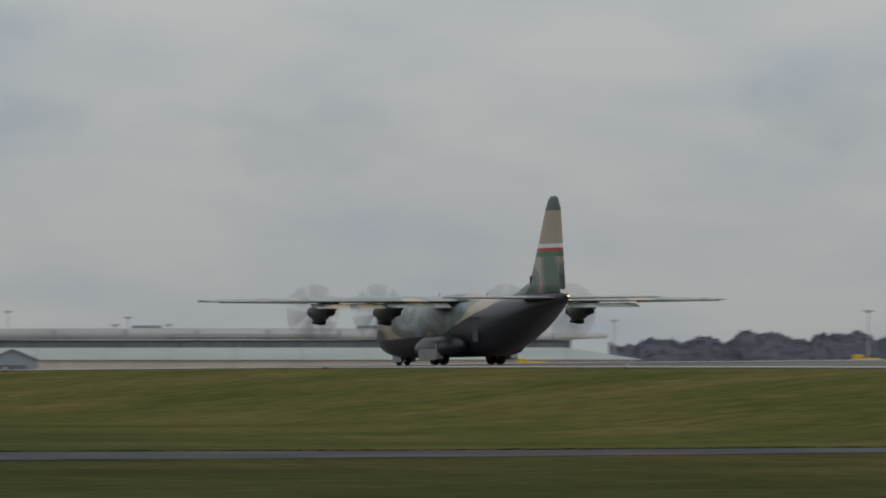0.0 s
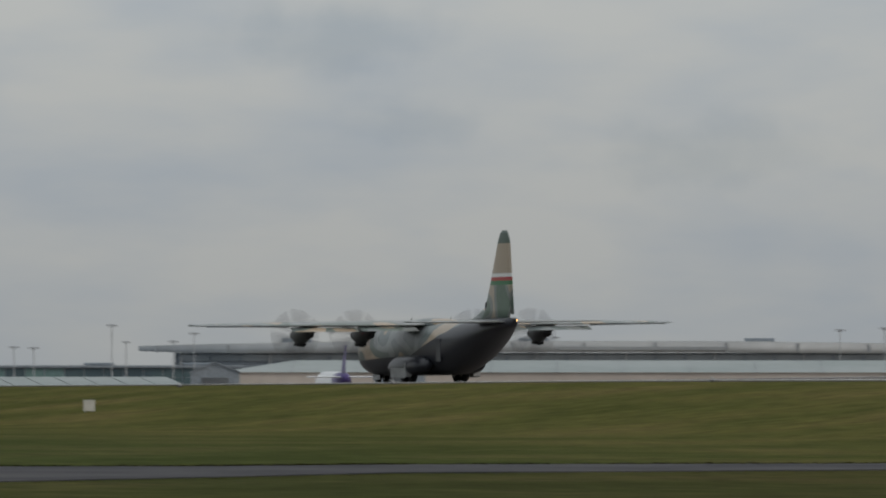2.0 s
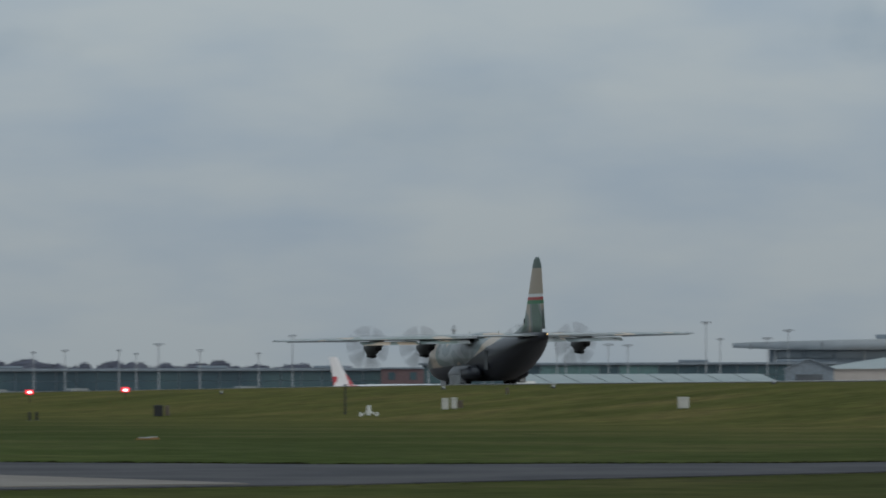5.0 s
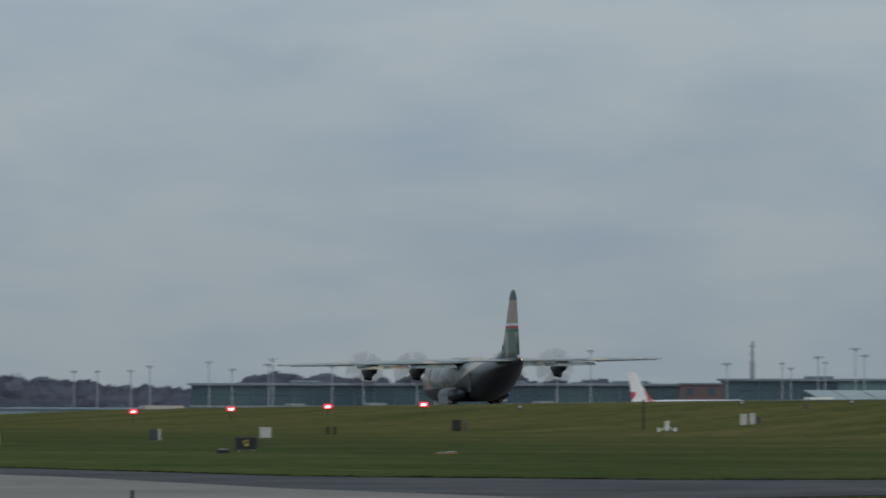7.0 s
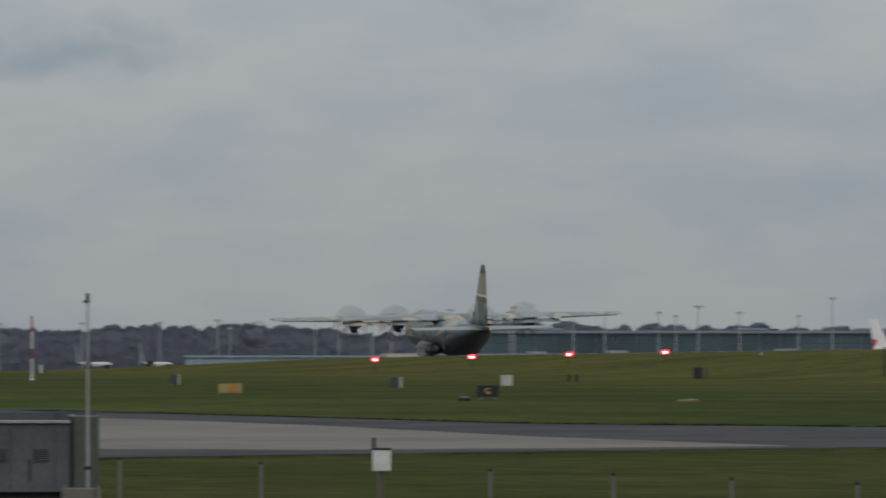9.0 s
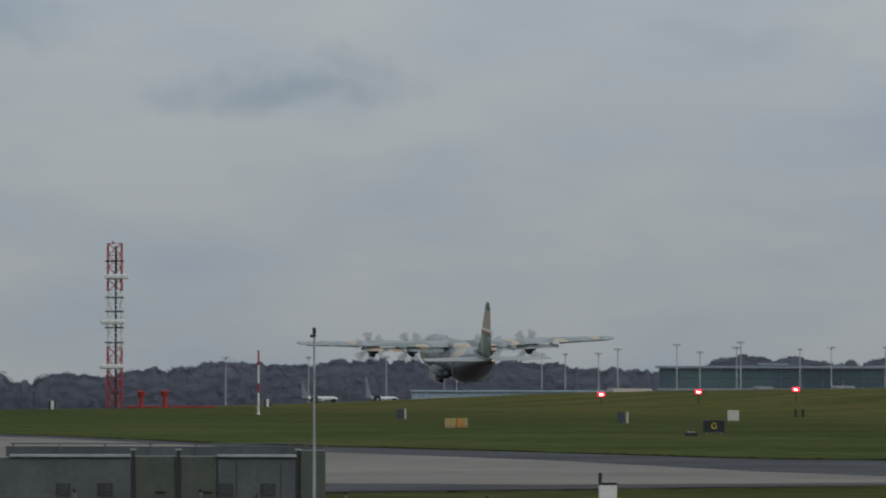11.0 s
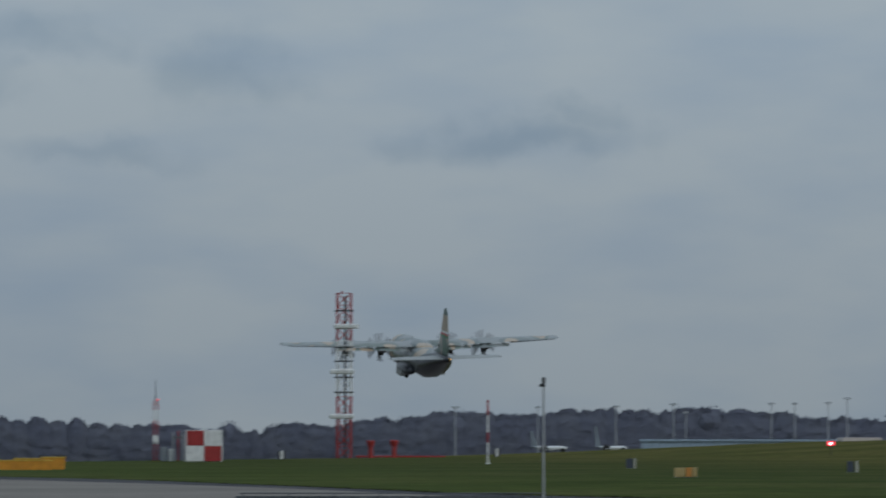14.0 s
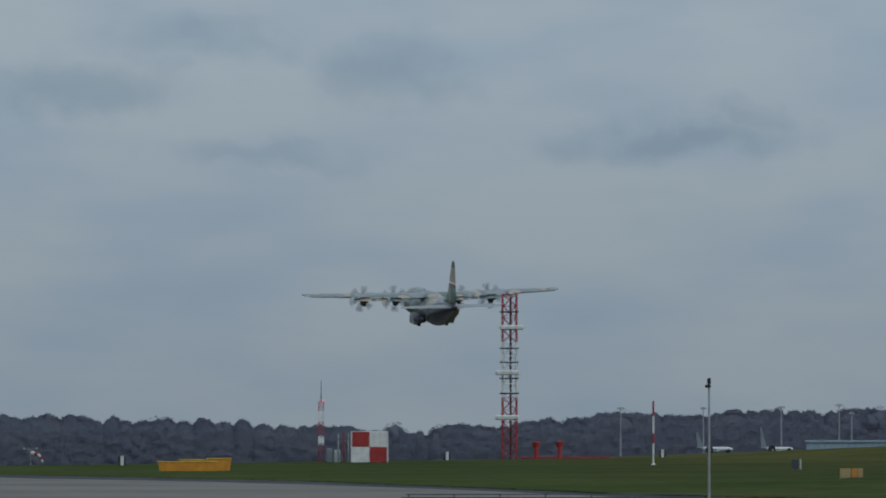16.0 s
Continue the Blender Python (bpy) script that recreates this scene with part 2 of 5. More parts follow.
def stand(bearing, d, turn=None, sink=0.0):
    """The pose of a thing that stands on the ground there, its front to the camera."""
    x, y = spot(bearing, d)
    return pose(x, y, ground(x, y) - sink, 0, 0, -bearing if turn is None else turn)


def sheet(name, rows, mat, lift, label, category="", edge=0.3):
    """A paved strip that follows the ground; rows of points across it."""
    bm = bmesh.new()
    top = [[bm.verts.new((x, y, ground(x, y) + lift)) for x, y in row] for row in rows]
    for a, b in zip(top, top[1:]):
        for i in range(len(a) - 1):
            bm.faces.new((a[i], a[i + 1], b[i + 1], b[i]))
    rim = [e for e in bm.edges if len(e.link_faces) == 1]
    r = bmesh.ops.extrude_edge_only(bm, edges=rim)
    bmesh.ops.translate(bm, verts=[g for g in r["geom"] if isinstance(g, bmesh.types.BMVert)], vec=(0, 0, -edge))
    ob = part(name, bm, mat)
    return tagged(ob, label, category or name, kind="structure")


def build_ground():
    bear = [-180 + 6 * i for i in range(31)] + [0.4 * i for i in range(10, 78)] + [36 + 6 * i for i in range(24)]
    dist = [0.5]
    while dist[-1] < 4900:
        dist.append(dist[-1] * 1.02 + 1.5)
    pts = [(*spot(b, d), 0) for d in dist for b in bear]
    pts = [(x, y, ground(x, y)) for x, y, _ in pts]
    n = len(bear)
    faces = [(r * n + i, r * n + (i + 1) % n, (r + 1) * n + (i + 1) % n, (r + 1) * n + i) for r in range(len(dist) - 1) for i in range(n)]
    faces.append(tuple(range(n))[::-1])
    me = bpy.data.meshes.new("ground")
    me.from_pydata(pts, [], faces)
    me.update()
    for p in me.polygons:
        p.use_smooth = True
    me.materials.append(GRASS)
    tagged(new("ground", me), "mown airfield grass, green with dry olive patches", "grass", kind="structure")


build_ground()


def strip(edge_a, edge_b, steps=120, across=8):
    """Points between two edges, each a short list of (bearing, distance)."""
    def along(edge, k):
        f = k * (len(edge) - 1)
        i = min(int(f), len(edge) - 2)
        f -= i
        return [edge[i][j] + (edge[i + 1][j] - edge[i][j]) * f for j in (0, 1)]
    rows = []
    for s in range(steps + 1):
        a, b = spot(*along(edge_a, s / steps)), spot(*along(edge_b, s / steps))
        rows.append([(a[0] + (b[0] - a[0]) * c / across, a[1] + (b[1] - a[1]) * c / across) for c in range(across + 1)])
    return rows


# ---- runway, taxiway, apron ----
TAXI_FAR = [(7.5, 709), (8.7, 656), (10.7, 574), (12, 533), (13.7, 509), (15, 490), (17, 482), (19.5, 483), (20.6, 488), (23.1, 491), (25.6, 499), (27.5, 508)]
TAXI_NEAR = [(7.5, 481), (8.7, 459), (10.7, 423), (12.5, 414), (13.7, 420), (15, 427), (17, 436), (19.5, 457), (20.6, 468), (23.1, 475), (25.6, 486), (27.5, 498)]
SLAB_FAR = [(7.5, 688), (8.7, 614), (11.3, 542), (12.56, 505), (13.7, 486), (15, 457), (16.4, 437.5)]
SLAB_NEAR = [(7.5, 532), (8.7, 507), (11.0, 453), (12.56, 430), (13.7, 428), (15, 431), (16.44, 436)]
sheet("taxiway", strip(TAXI_NEAR, TAXI_FAR), ASPHALT, 0.05, "dark grey asphalt taxiway between grass verges", "taxiway")
sheet("taxiway_concrete", strip(SLAB_NEAR, SLAB_FAR), CONCRETE, 0.09, "pale grey concrete centre strip of the taxiway", "taxiway")
LINE = [(b, d - 30 + 8 * (b - 7.5)) for b, d in SLAB_NEAR[:4]]
sheet("taxiway_line", strip(LINE, [(b, d + 1.2) for b, d in LINE]), plain("worn_yellow", (0.24, 0.2, 0.11), 0.8), 0.10, "worn yellow line painted on the taxiway", "line")
RUN_Y = [300 + 10 * i for i in range(0, 211)]
sheet("runway", [[(264 + 46 * c / 6, y) for c in range(7)] for y in RUN_Y], RUNWAY, 0.06, "long grey asphalt runway sloping gently away", "runway")
sheet("runway_edge_line", [[(266, y), (266.9, y)] for y in RUN_Y], WHITE_PAINT, 0.10, "white edge line painted along the runway", "line")
sheet("runway_edge_line", [[(307.1, y), (308, y)] for y in RUN_Y], WHITE_PAINT, 0.10, "white edge line painted along the runway", "line")
sheet("apron", [[(370 + 400 * c / 8, y) for c in range(9)] for y in range(560, 2000, 20)], APRON, 0.08, "pale beige concrete apron before the terminal buildings", "apron")


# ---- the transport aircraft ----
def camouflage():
    """Green, tan and grey blotches; the underside's shade is painted in as dark slate."""
    m = material("camouflage_with_shade", [(0.46, 0.37, 0.27), (0.17, 0.20, 0.195), (0.27, 0.29, 0.29), (0.15, 0.185, 0.165), (0.44, 0.35, 0.255)], 0.2, 0.3, 0, 0, 1.4, (1, 0.7, 1.2), 0.30, 0.60, 0.08, hard=True)
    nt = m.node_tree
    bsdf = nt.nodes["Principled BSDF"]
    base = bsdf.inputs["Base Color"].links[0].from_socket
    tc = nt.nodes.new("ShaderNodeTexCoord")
    # painted shade: darkens the belly and the upswept rear by position
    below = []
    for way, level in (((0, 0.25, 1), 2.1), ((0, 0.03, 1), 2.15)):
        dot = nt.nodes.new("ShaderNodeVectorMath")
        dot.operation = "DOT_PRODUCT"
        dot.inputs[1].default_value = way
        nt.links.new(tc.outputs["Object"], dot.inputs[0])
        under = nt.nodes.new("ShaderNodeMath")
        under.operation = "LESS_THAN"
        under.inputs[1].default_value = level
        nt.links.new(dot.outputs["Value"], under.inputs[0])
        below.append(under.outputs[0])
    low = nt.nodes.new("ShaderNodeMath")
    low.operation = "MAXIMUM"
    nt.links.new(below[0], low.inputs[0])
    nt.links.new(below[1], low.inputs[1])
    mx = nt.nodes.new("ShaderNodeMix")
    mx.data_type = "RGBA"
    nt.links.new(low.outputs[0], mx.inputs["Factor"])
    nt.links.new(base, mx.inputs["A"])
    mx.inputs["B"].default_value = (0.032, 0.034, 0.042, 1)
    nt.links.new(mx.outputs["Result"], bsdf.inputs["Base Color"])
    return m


def fin_paint():
    """Camouflage with the flag band and a dark green tip."""
    m = material("fin_paint", [(0.13, 0.185, 0.145), (0.23, 0.25, 0.235), (0.44, 0.375, 0.30), (0.16, 0.205, 0.175)], 0.28, 0.4, 0, 0, 1.2, (1, 1, 0.8), 0.40, 0.62, 0.08, hard=True)
    nt = m.node_tree
    bsdf = nt.nodes["Principled BSDF"]
    base = bsdf.inputs["Base Color"].links[0].from_socket
    tc = nt.nodes.new("ShaderNodeTexCoord")
    sep = nt.nodes.new("ShaderNodeSeparateXYZ")
    nt.links.new(tc.outputs["Object"], sep.inputs[0])
    for lo, hi, c in ((8.45, 10.75, (0.43, 0.35, 0.265)), (8.13, 8.42, (0.78, 0.78, 0.77)), (7.85, 8.13, (0.46, 0.05, 0.05)), (7.52, 7.85, (0.05, 0.20, 0.09)), (10.75, 13, (0.085, 0.125, 0.105))):
        a = nt.nodes.new("ShaderNodeMath")
        a.operation = "COMPARE"
        a.inputs[1].default_value, a.inputs[2].default_value = (lo + hi) / 2, (hi - lo) / 2
        nt.links.new(sep.outputs["Z"], a.inputs[0])
        mx = nt.nodes.new("ShaderNodeMix")
        mx.data_type = "RGBA"
        nt.links.new(a.outputs[0], mx.inputs["Factor"])
        nt.links.new(base, mx.inputs["A"])
        mx.inputs["B"].default_value = (*c, 1)
        base = mx.outputs["Result"]
    nt.links.new(base, bsdf.inputs["Base Color"])
    return m


def ring(y, zc, w, up, down, n=28, sq=2.25):
    """A rounded cross-section of the fuselage."""
    pts = []
    for i in range(n):
        a = 2 * math.pi * i / n
        c, s = math.cos(a), math.sin(a)
        r = (abs(c) ** sq + abs(s) ** sq) ** (-1 / sq)
        pts.append((w * r * c, y, zc + (up if s > 0 else down) * r * s))
    return pts


def foil(x, lead, trail, z, thick, n=9, rise=0.0):
    """An aerofoil section at x; rise: its angle to the fuselage, in degrees."""
    c = lead - trail
    f = [0.5 - 0.5 * math.cos(math.pi * i / n) for i in range(n + 1)]
    h = [thick * 2.6 * (math.sqrt(k) * 0.6 - 0.26 * k - 0.34 * k ** 2) for k in f]
    up = [(x, lead - c * k, z + hh) for k, hh in zip(f, h)]
    low = [(x, lead - c * k, z - 0.55 * hh) for k, hh in zip(f, h)][1:-1]
    k = math.tan(radians(rise))
    return [(a, b, h + k * (b - (lead + trail) / 2)) for a, b, h in up + low[::-1]]


def wheel(parent, x, y, r, w, rubber, hub):
    """A tyre with its rim; its own space turns about the axle."""
    prof = [(r * 0.45, w * 0.5), (r * 0.8, w * 0.5), (r * 0.95, w * 0.38), (r, w * 0.15), (r, -w * 0.15), (r * 0.95, -w * 0.38), (r * 0.8, -w * 0.5), (r * 0.45, -w * 0.5)]
    rings = [[(k, rr * math.cos(a), rr * math.sin(a)) for rr, k in prof] for a in [2 * math.pi * i / 20 for i in range(20)]]
    ob = part("wheel", loft(rings + [rings[0]], caps=False), rubber, parent, "black rubber aircraft tyre", True)
    ob.location = (x, y, r)
    bm = rod((-w * 0.42, 0, 0), (w * 0.42, 0, 0), r * 0.5, n=14)
    for i in range(5):
        a = 2 * math.pi * i / 5
        rod((-w * 0.48, 0.25 * r * math.cos(a), 0.25 * r * math.sin(a)), (w * 0.48, 0.25 * r * math.cos(a), 0.25 * r * math.sin(a)), r * 0.06, n=6, bm=bm)
    part("rim", bm, hub, ob, "pale metal wheel rim")
    return ob


def build_transport():
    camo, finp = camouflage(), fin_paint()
    rubber, hub = plain("tyre_rubber", (0.02, 0.02, 0.02), 0.85), plain("wheel_metal", (0.45, 0.45, 0.44), 0.4, 0.5)
    dark = plain("exhaust_soot", (0.03, 0.03, 0.032), 0.7)
    cowl = plain("cowling_paint", (0.055, 0.06, 0.06), 0.5)
    # shade along the wing's outer trailing edge, put into the aileron colour
    slate = plain("aileron_shade", (0.075, 0.082, 0.085), 0.4)
    blade_m = plain("propeller_blade", (0.13, 0.13, 0.135), 0.45)
    pale = plain("pale_grey_metal", (0.36, 0.37, 0.37), 0.4, 0.2)
    glass = plain("cockpit_glass", (0.02, 0.025, 0.03), 0.08)
    ac = thing("transport_aircraft", pose(287, 669.5, 5), "four-engined turboprop military transport in green and tan camouflage", "aircraft")
    # a stretched fuselage: the nose and the tail stand farther from the wing
    fore, aft = 2.1, -1.0
    sec = [(13.15, 2.15, 0.12, 0.1, 0.1), (12.9, 2.15, 0.5, 0.45, 0.5), (12.2, 2.2, 1.0, 0.9, 1.05), (11.2, 2.35, 1.5, 1.35, 1.55), (10.2, 2.5, 1.8, 1.9, 1.85),
           (9.2, 2.6, 2.0, 2.1, 2.05), (8.0, 2.65, 2.13, 2.12, 2.12), (4.0, 2.68, 2.15, 2.12, 2.14), (0.0, 2.68, 2.15, 2.12, 2.14), (-4.4, 2.68, 2.15, 2.12, 2.12),
           (-6.0, 2.75, 2.14, 2.06, 1.92), (-8.0, 3.0, 2.08, 1.84, 1.62), (-10.0, 3.35, 1.86, 1.53, 1.28), (-12.0, 3.75, 1.52, 1.17, 0.93), (-14.0, 4.15, 1.05, 0.8, 0.6),
           (-15.6, 4.45, 0.62, 0.5, 0.36), (-16.6, 4.62, 0.22, 0.22, 0.18)]
    sec = [(s[0] + (fore if s[0] > 3 else aft if s[0] < -4 else 0), *s[1:]) for s in sec]
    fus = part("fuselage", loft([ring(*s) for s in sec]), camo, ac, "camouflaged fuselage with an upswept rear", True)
    for sx in (-1, 1):
        for i in range(4):
            a = radians(52 + 9 * i)
            bm = box(-0.24, -0.03, -0.2, 0.24, 0.03, 0.2, 0.02)
            ob = part("cockpit_window", bm, glass, fus, "dark cockpit window")
            ob.matrix_local = Matrix.Translation((sx * (0.35 + 0.38 * i), 11.3 + fore - 0.35 * i, 3.72 - 0.02 * i)) @ Euler((radians(-35), 0, radians(-sx * (10 + 20 * i)))).to_matrix().to_4x4()
        # paratroop door and gear pod
        part("side_door", box(sx * 2.06, -6.9, 1.6, sx * 2.15, -5.9, 3.4, 0.02), camo, fus, "side door behind the wheel pod")
        pod = [(3.6, 1.15, 0.15, 0.2, 0.2), (3.0, 1.15, 0.6, 0.55, 0.5), (1.8, 1.2, 0.85, 0.85, 0.62), (-1.6, 1.2, 0.88, 0.88, 0.62), (-3.2, 1.25, 0.75, 0.75, 0.5), (-4.6, 1.35, 0.3, 0.3, 0.2)]
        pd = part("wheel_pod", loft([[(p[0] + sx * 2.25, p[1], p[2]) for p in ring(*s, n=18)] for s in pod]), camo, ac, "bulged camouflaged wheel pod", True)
        part("pod_door", box(sx * 2.6, -1.7, 0.42, sx * 3.2, -1.62, 1.55, 0.03), pale, pd, "pale open gear door")
        part("pod_door", box(sx * 3.12, -1.6, 0.35, sx * 3.17, 1.6, 1.15, 0.02), pale, pd, "pale open gear door")
    # two wing halves, hinged at the root so that they can bend upwards in flight
    st = [(0, 3.1, -1.85, 4.58, 0.6), (5.0, 3.0, -1.8, 4.60, 0.55), (12.0, 2.6, -1.45, 4.65, 0.42), (19.9, 1.85, -1.0, 4.70, 0.2), (20.2, 1.55, -0.85, 4.71, 0.14)]
    halves = {}
    for sx in (-1, 1):
        rows = [foil(sx * x, l, t, z, k, rise=1.2) for x, l, t, z, k in st]
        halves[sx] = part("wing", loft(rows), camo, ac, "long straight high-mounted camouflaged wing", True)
        WINGS.append((halves[sx], sx))
    part("wing_fairing", loft([ring(*s, n=18) for s in ((4.6, 4.5, 0.3, 0.1, 0.1), (3.4, 4.55, 1.3, 0.45, 0.2), (0, 4.6, 1.6, 0.5, 0.2), (-3, 4.55, 1.2, 0.4, 0.2), (-5.2, 4.55, 0.3, 0.15, 0.1))]), camo, ac, "", True)
    for sx in (-1, 1):
        wing = halves[sx]
        for x0, x1, dy in ((2.3, 7.0, 0.0), (7.2, 12.6, 0.25)):
            bm = loft([foil(sx * x0, 0, -1.25, 0, 0.1), foil(sx * x1, 0, -1.1, 0, 0.09)])
            bmesh.ops.transform(bm, verts=bm.verts, matrix=Matrix.Translation((0, -1.45 + dy, 4.40 + 0.02 * dy)) @ Euler((radians(16), 0, 0)).to_matrix().to_4x4())
            part("flap", bm, camo, wing, "lowered trailing-edge flap", True)
            for xf in (x0 + 0.6, x1 - 0.6):
                part("flap_track", loft([foil(sx * xf + o, 0.2, -1.9, 4.38, 0.12) for o in (-0.09, 0.09)]), cowl, wing, "slim dark flap track fairing")
        part("aileron", loft([foil(sx * 12.9, -0.9, -1.72, 4.50, 0.15, rise=1.2), foil(sx * 19.4, -0.62, -1.28, 4.60, 0.11, rise=1.2)]), slate, wing, "aileron darkened by painted shade", True)
        part("wingtip_light", rod((sx * 20.2, 0.9, 4.72), (sx * 20.3, 0.9, 4.72), 0.06), pale, wing, "small wingtip lamp")
        for ex in (5.0, 10.1):
            x, zc, py = sx * ex, 3.74 + 0.01 * ex, 4.55
            nac = [(5.75, zc, 0.40, 0.40, 0.40), (5.2, zc, 0.5, 0.5, 0.6), (4.6, zc - 0.02, 0.54, 0.6, 0.85), (3.6, zc + 0.1, 0.54, 0.66, 0.78), (2.4, zc + 0.25, 0.5, 0.62, 0.62), (1.2, zc + 0.4, 0.42, 0.5, 0.42), (0.2, zc + 0.5, 0.3, 0.35, 0.2)]
            nac = [(0.2 + (s[0] - 0.2) * (py - 0.45) / 5.55, *s[1:]) for s in nac]
            nc = part("nacelle", loft([[(p[0] + x, p[1], p[2]) for p in ring(*s, n=18)] for s in nac]), cowl, ac, "dark grey-green engine nacelle under the wing", True)
            part("exhaust", loft([[(p[0] + x, p[1], p[2]) for p in ring(*s, n=14)] for s in ((1.9, zc - 0.12, 0.3, 0.3, 0.25), (0.9, zc - 0.05, 0.26, 0.26, 0.22))]), dark, nc, "sooty exhaust pipe", True)
            part("intake", loft([[(p[0] + x, p[1], p[2]) for p in ring(*s, n=12)] for s in ((py - 0.5, zc - 0.72, 0.3, 0.15, 0.15), (py - 1.7, zc - 0.75, 0.34, 0.2, 0.2))]), dark, nc, "dark chin intake", True)
            prop = new("propeller")
            prop.parent = ac
            prop.location = (x, py, zc)
            PROPS.append((prop, (x, py, zc), 17 * len(PROPS)))
            part("spinner", loft([[(p[0], p[1], p[2]) for p in ring(*s, n=14)] for s in ((-0.25, 0, 0.42, 0.42, 0.42), (0.2, 0, 0.36, 0.36, 0.36), (0.55, 0, 0.2, 0.2, 0.2), (0.7, 0, 0.04, 0.04, 0.04))]), blade_m, prop, "dark spinner", True)
            for k in range(6):
                tw = [(0.35, 0.10, 60), (0.7, 0.16, 48), (1.2, 0.21, 36), (1.7, 0.19, 28), (2.0, 0.12, 24), (2.06, 0.04, 24)]
                rings = []
                for rr, hc, ang in tw:
                    c, s = math.cos(radians(ang)), math.sin(radians(ang))
                    t = 0.03
                    rings.append([(hc * c, hc * s, rr), (t * s, -t * c, rr), (-hc * c - 0.15 * (rr / 2) ** 2, -hc * s, rr), (-t * s, t * c, rr)])
                b = part("blade", loft(rings), blade_m, prop, "curved dark propeller blade", True)
                b.rotation_euler = (0, radians(60 * k), 0)
    # tail
    tailpaint = plain("tailplane_paint", (0.27, 0.285, 0.275), 0.32)
    fin_st = [(4.7, -8.6, -15.6, 0.36), (5.6, -10.2, -15.65, 0.30), (8.2, -11.7, -15.5, 0.24), (10.9, -13.15, -15.35, 0.17), (11.5, -13.6, -15.3, 0.12), (11.75, -14.1, -15.15, 0.05)]

    def fin_ring(z, lead, trail, th):
        lead, trail = lead + aft, trail + aft
        c = lead - trail
        f = [0.5 - 0.5 * math.cos(math.pi * i / 8) for i in range(9)]
        h = [th * 2.2 * (math.sqrt(k) * 0.6 - 0.26 * k - 0.34 * k * k) for k in f]
        return [(hh, lead - c * k, z) for k, hh in zip(f, h)] + [(-hh, lead - c * k, z) for k, hh in zip(f, h)][1:-1][::-1]
    fin = part("fin", loft([fin_ring(*s) for s in fin_st]), finp, ac, "tall camouflaged fin with a white, red and green band", True)
    part("dorsal_fillet", loft([fin_ring(4.5, -5.8, -12, 0.4), fin_ring(5.1, -8.0, -12, 0.26), fin_ring(5.75, -10.2, -12, 0.1)]), camo, fin, "", True)
    part("rudder", loft([fin_ring(z, l, t, w) for z, l, t, w in ((5.2, -15.66, -16.5, 0.10), (8.2, -15.52, -16.15, 0.08), (10.9, -15.36, -15.8, 0.05), (11.6, -15.2, -15.35, 0.03))]), finp, fin, "rudder at the back of the fin", True)
    sst = [(-8.05, -13.2, -15.3, 4.86, 0.08), (-7.8, -12.9, -15.5, 4.85, 0.13), (0, -11.6, -16.0, 4.8, 0.3), (7.8, -12.9, -15.5, 4.85, 0.13), (8.05, -13.2, -15.3, 4.86, 0.08)]
    part("scoop", box(-0.09, -10.9 + aft, 5.55, 0.09, -10.42 + aft, 6.2, 0.04), dark, fin, "dark inlet at the foot of the fin")
    part("tailplane", loft([foil(s[0], s[1] + aft, s[2] + aft, s[3] - 0.2, s[4]) for s in sst]), tailpaint, ac, "flat grey-green tailplane", True)
    glow = plain("tail_lamp_glow", (0.9, 0.5, 0.15), 0.4)
    b = glow.node_tree.nodes["Principled BSDF"]
    b.inputs["Emission Color"].default_value, b.inputs["Emission Strength"].default_value = (1.0, 0.55, 0.15, 1), 6.0
    part("tail_lamp", rod((0.1, -16.55 + aft, 4.72), (0.1, -16.8 + aft, 4.72), 0.09, 0.06, 10), glow, fus, "glowing amber tail lamp")
    part("beaver_tail", loft([ring(*s, n=14) for s in ((-14.5 + aft, 4.5, 0.5, 0.2, 0.2), (-16.8 + aft, 4.75, 0.16, 0.12, 0.12))]), dark, fus, "", True)
    part("aerial", rod((0, 5.2, 4.75), (0, 5.0, 5.2), 0.05, 0.03), pale, fus, "small blade aerial")
    part("aerial", rod((0, -3.5, 4.75), (0, -3.8, 5.15), 0.05, 0.03), pale, fus, "small blade aerial")
    # landing gear
    for sx in (-1, 1):
        for y in (0.78, -0.78):
            WHEELS.append((wheel(ac, sx * 2.2, y, 0.7, 0.5, rubber, hub), (sx * 2.2, y, 0.7)))
            part("gear_leg", rod((sx * 1.9, y, 0.7), (sx * 1.9, y, 1.9), 0.12), pale, ac, "thick grey gear leg")
        WHEELS.append((wheel(ac, sx * 0.32, 9.8 + fore, 0.48, 0.3, rubber, hub), (sx * 0.32, 9.8 + fore, 0.48)))
    part("nose_leg", rod((0, 9.8 + fore, 0.48), (0, 9.6 + fore, 1.5), 0.1, bm=rod((-0.3, 9.8 + fore, 0.48), (0.3, 9.8 + fore, 0.48), 0.08)), pale, ac, "grey nose-wheel leg")
    for sx in (-1, 1):
        part("nose_gear_door", box(sx * 0.55, 8.8 + fore, 0.25, sx * 0.6, 10.4 + fore, 0.95, 0.02), pale, ac, "open nose-gear door")
    return ac


PROPS, WHEELS, WINGS = [], [], []
TRANSPORT = build_transport()


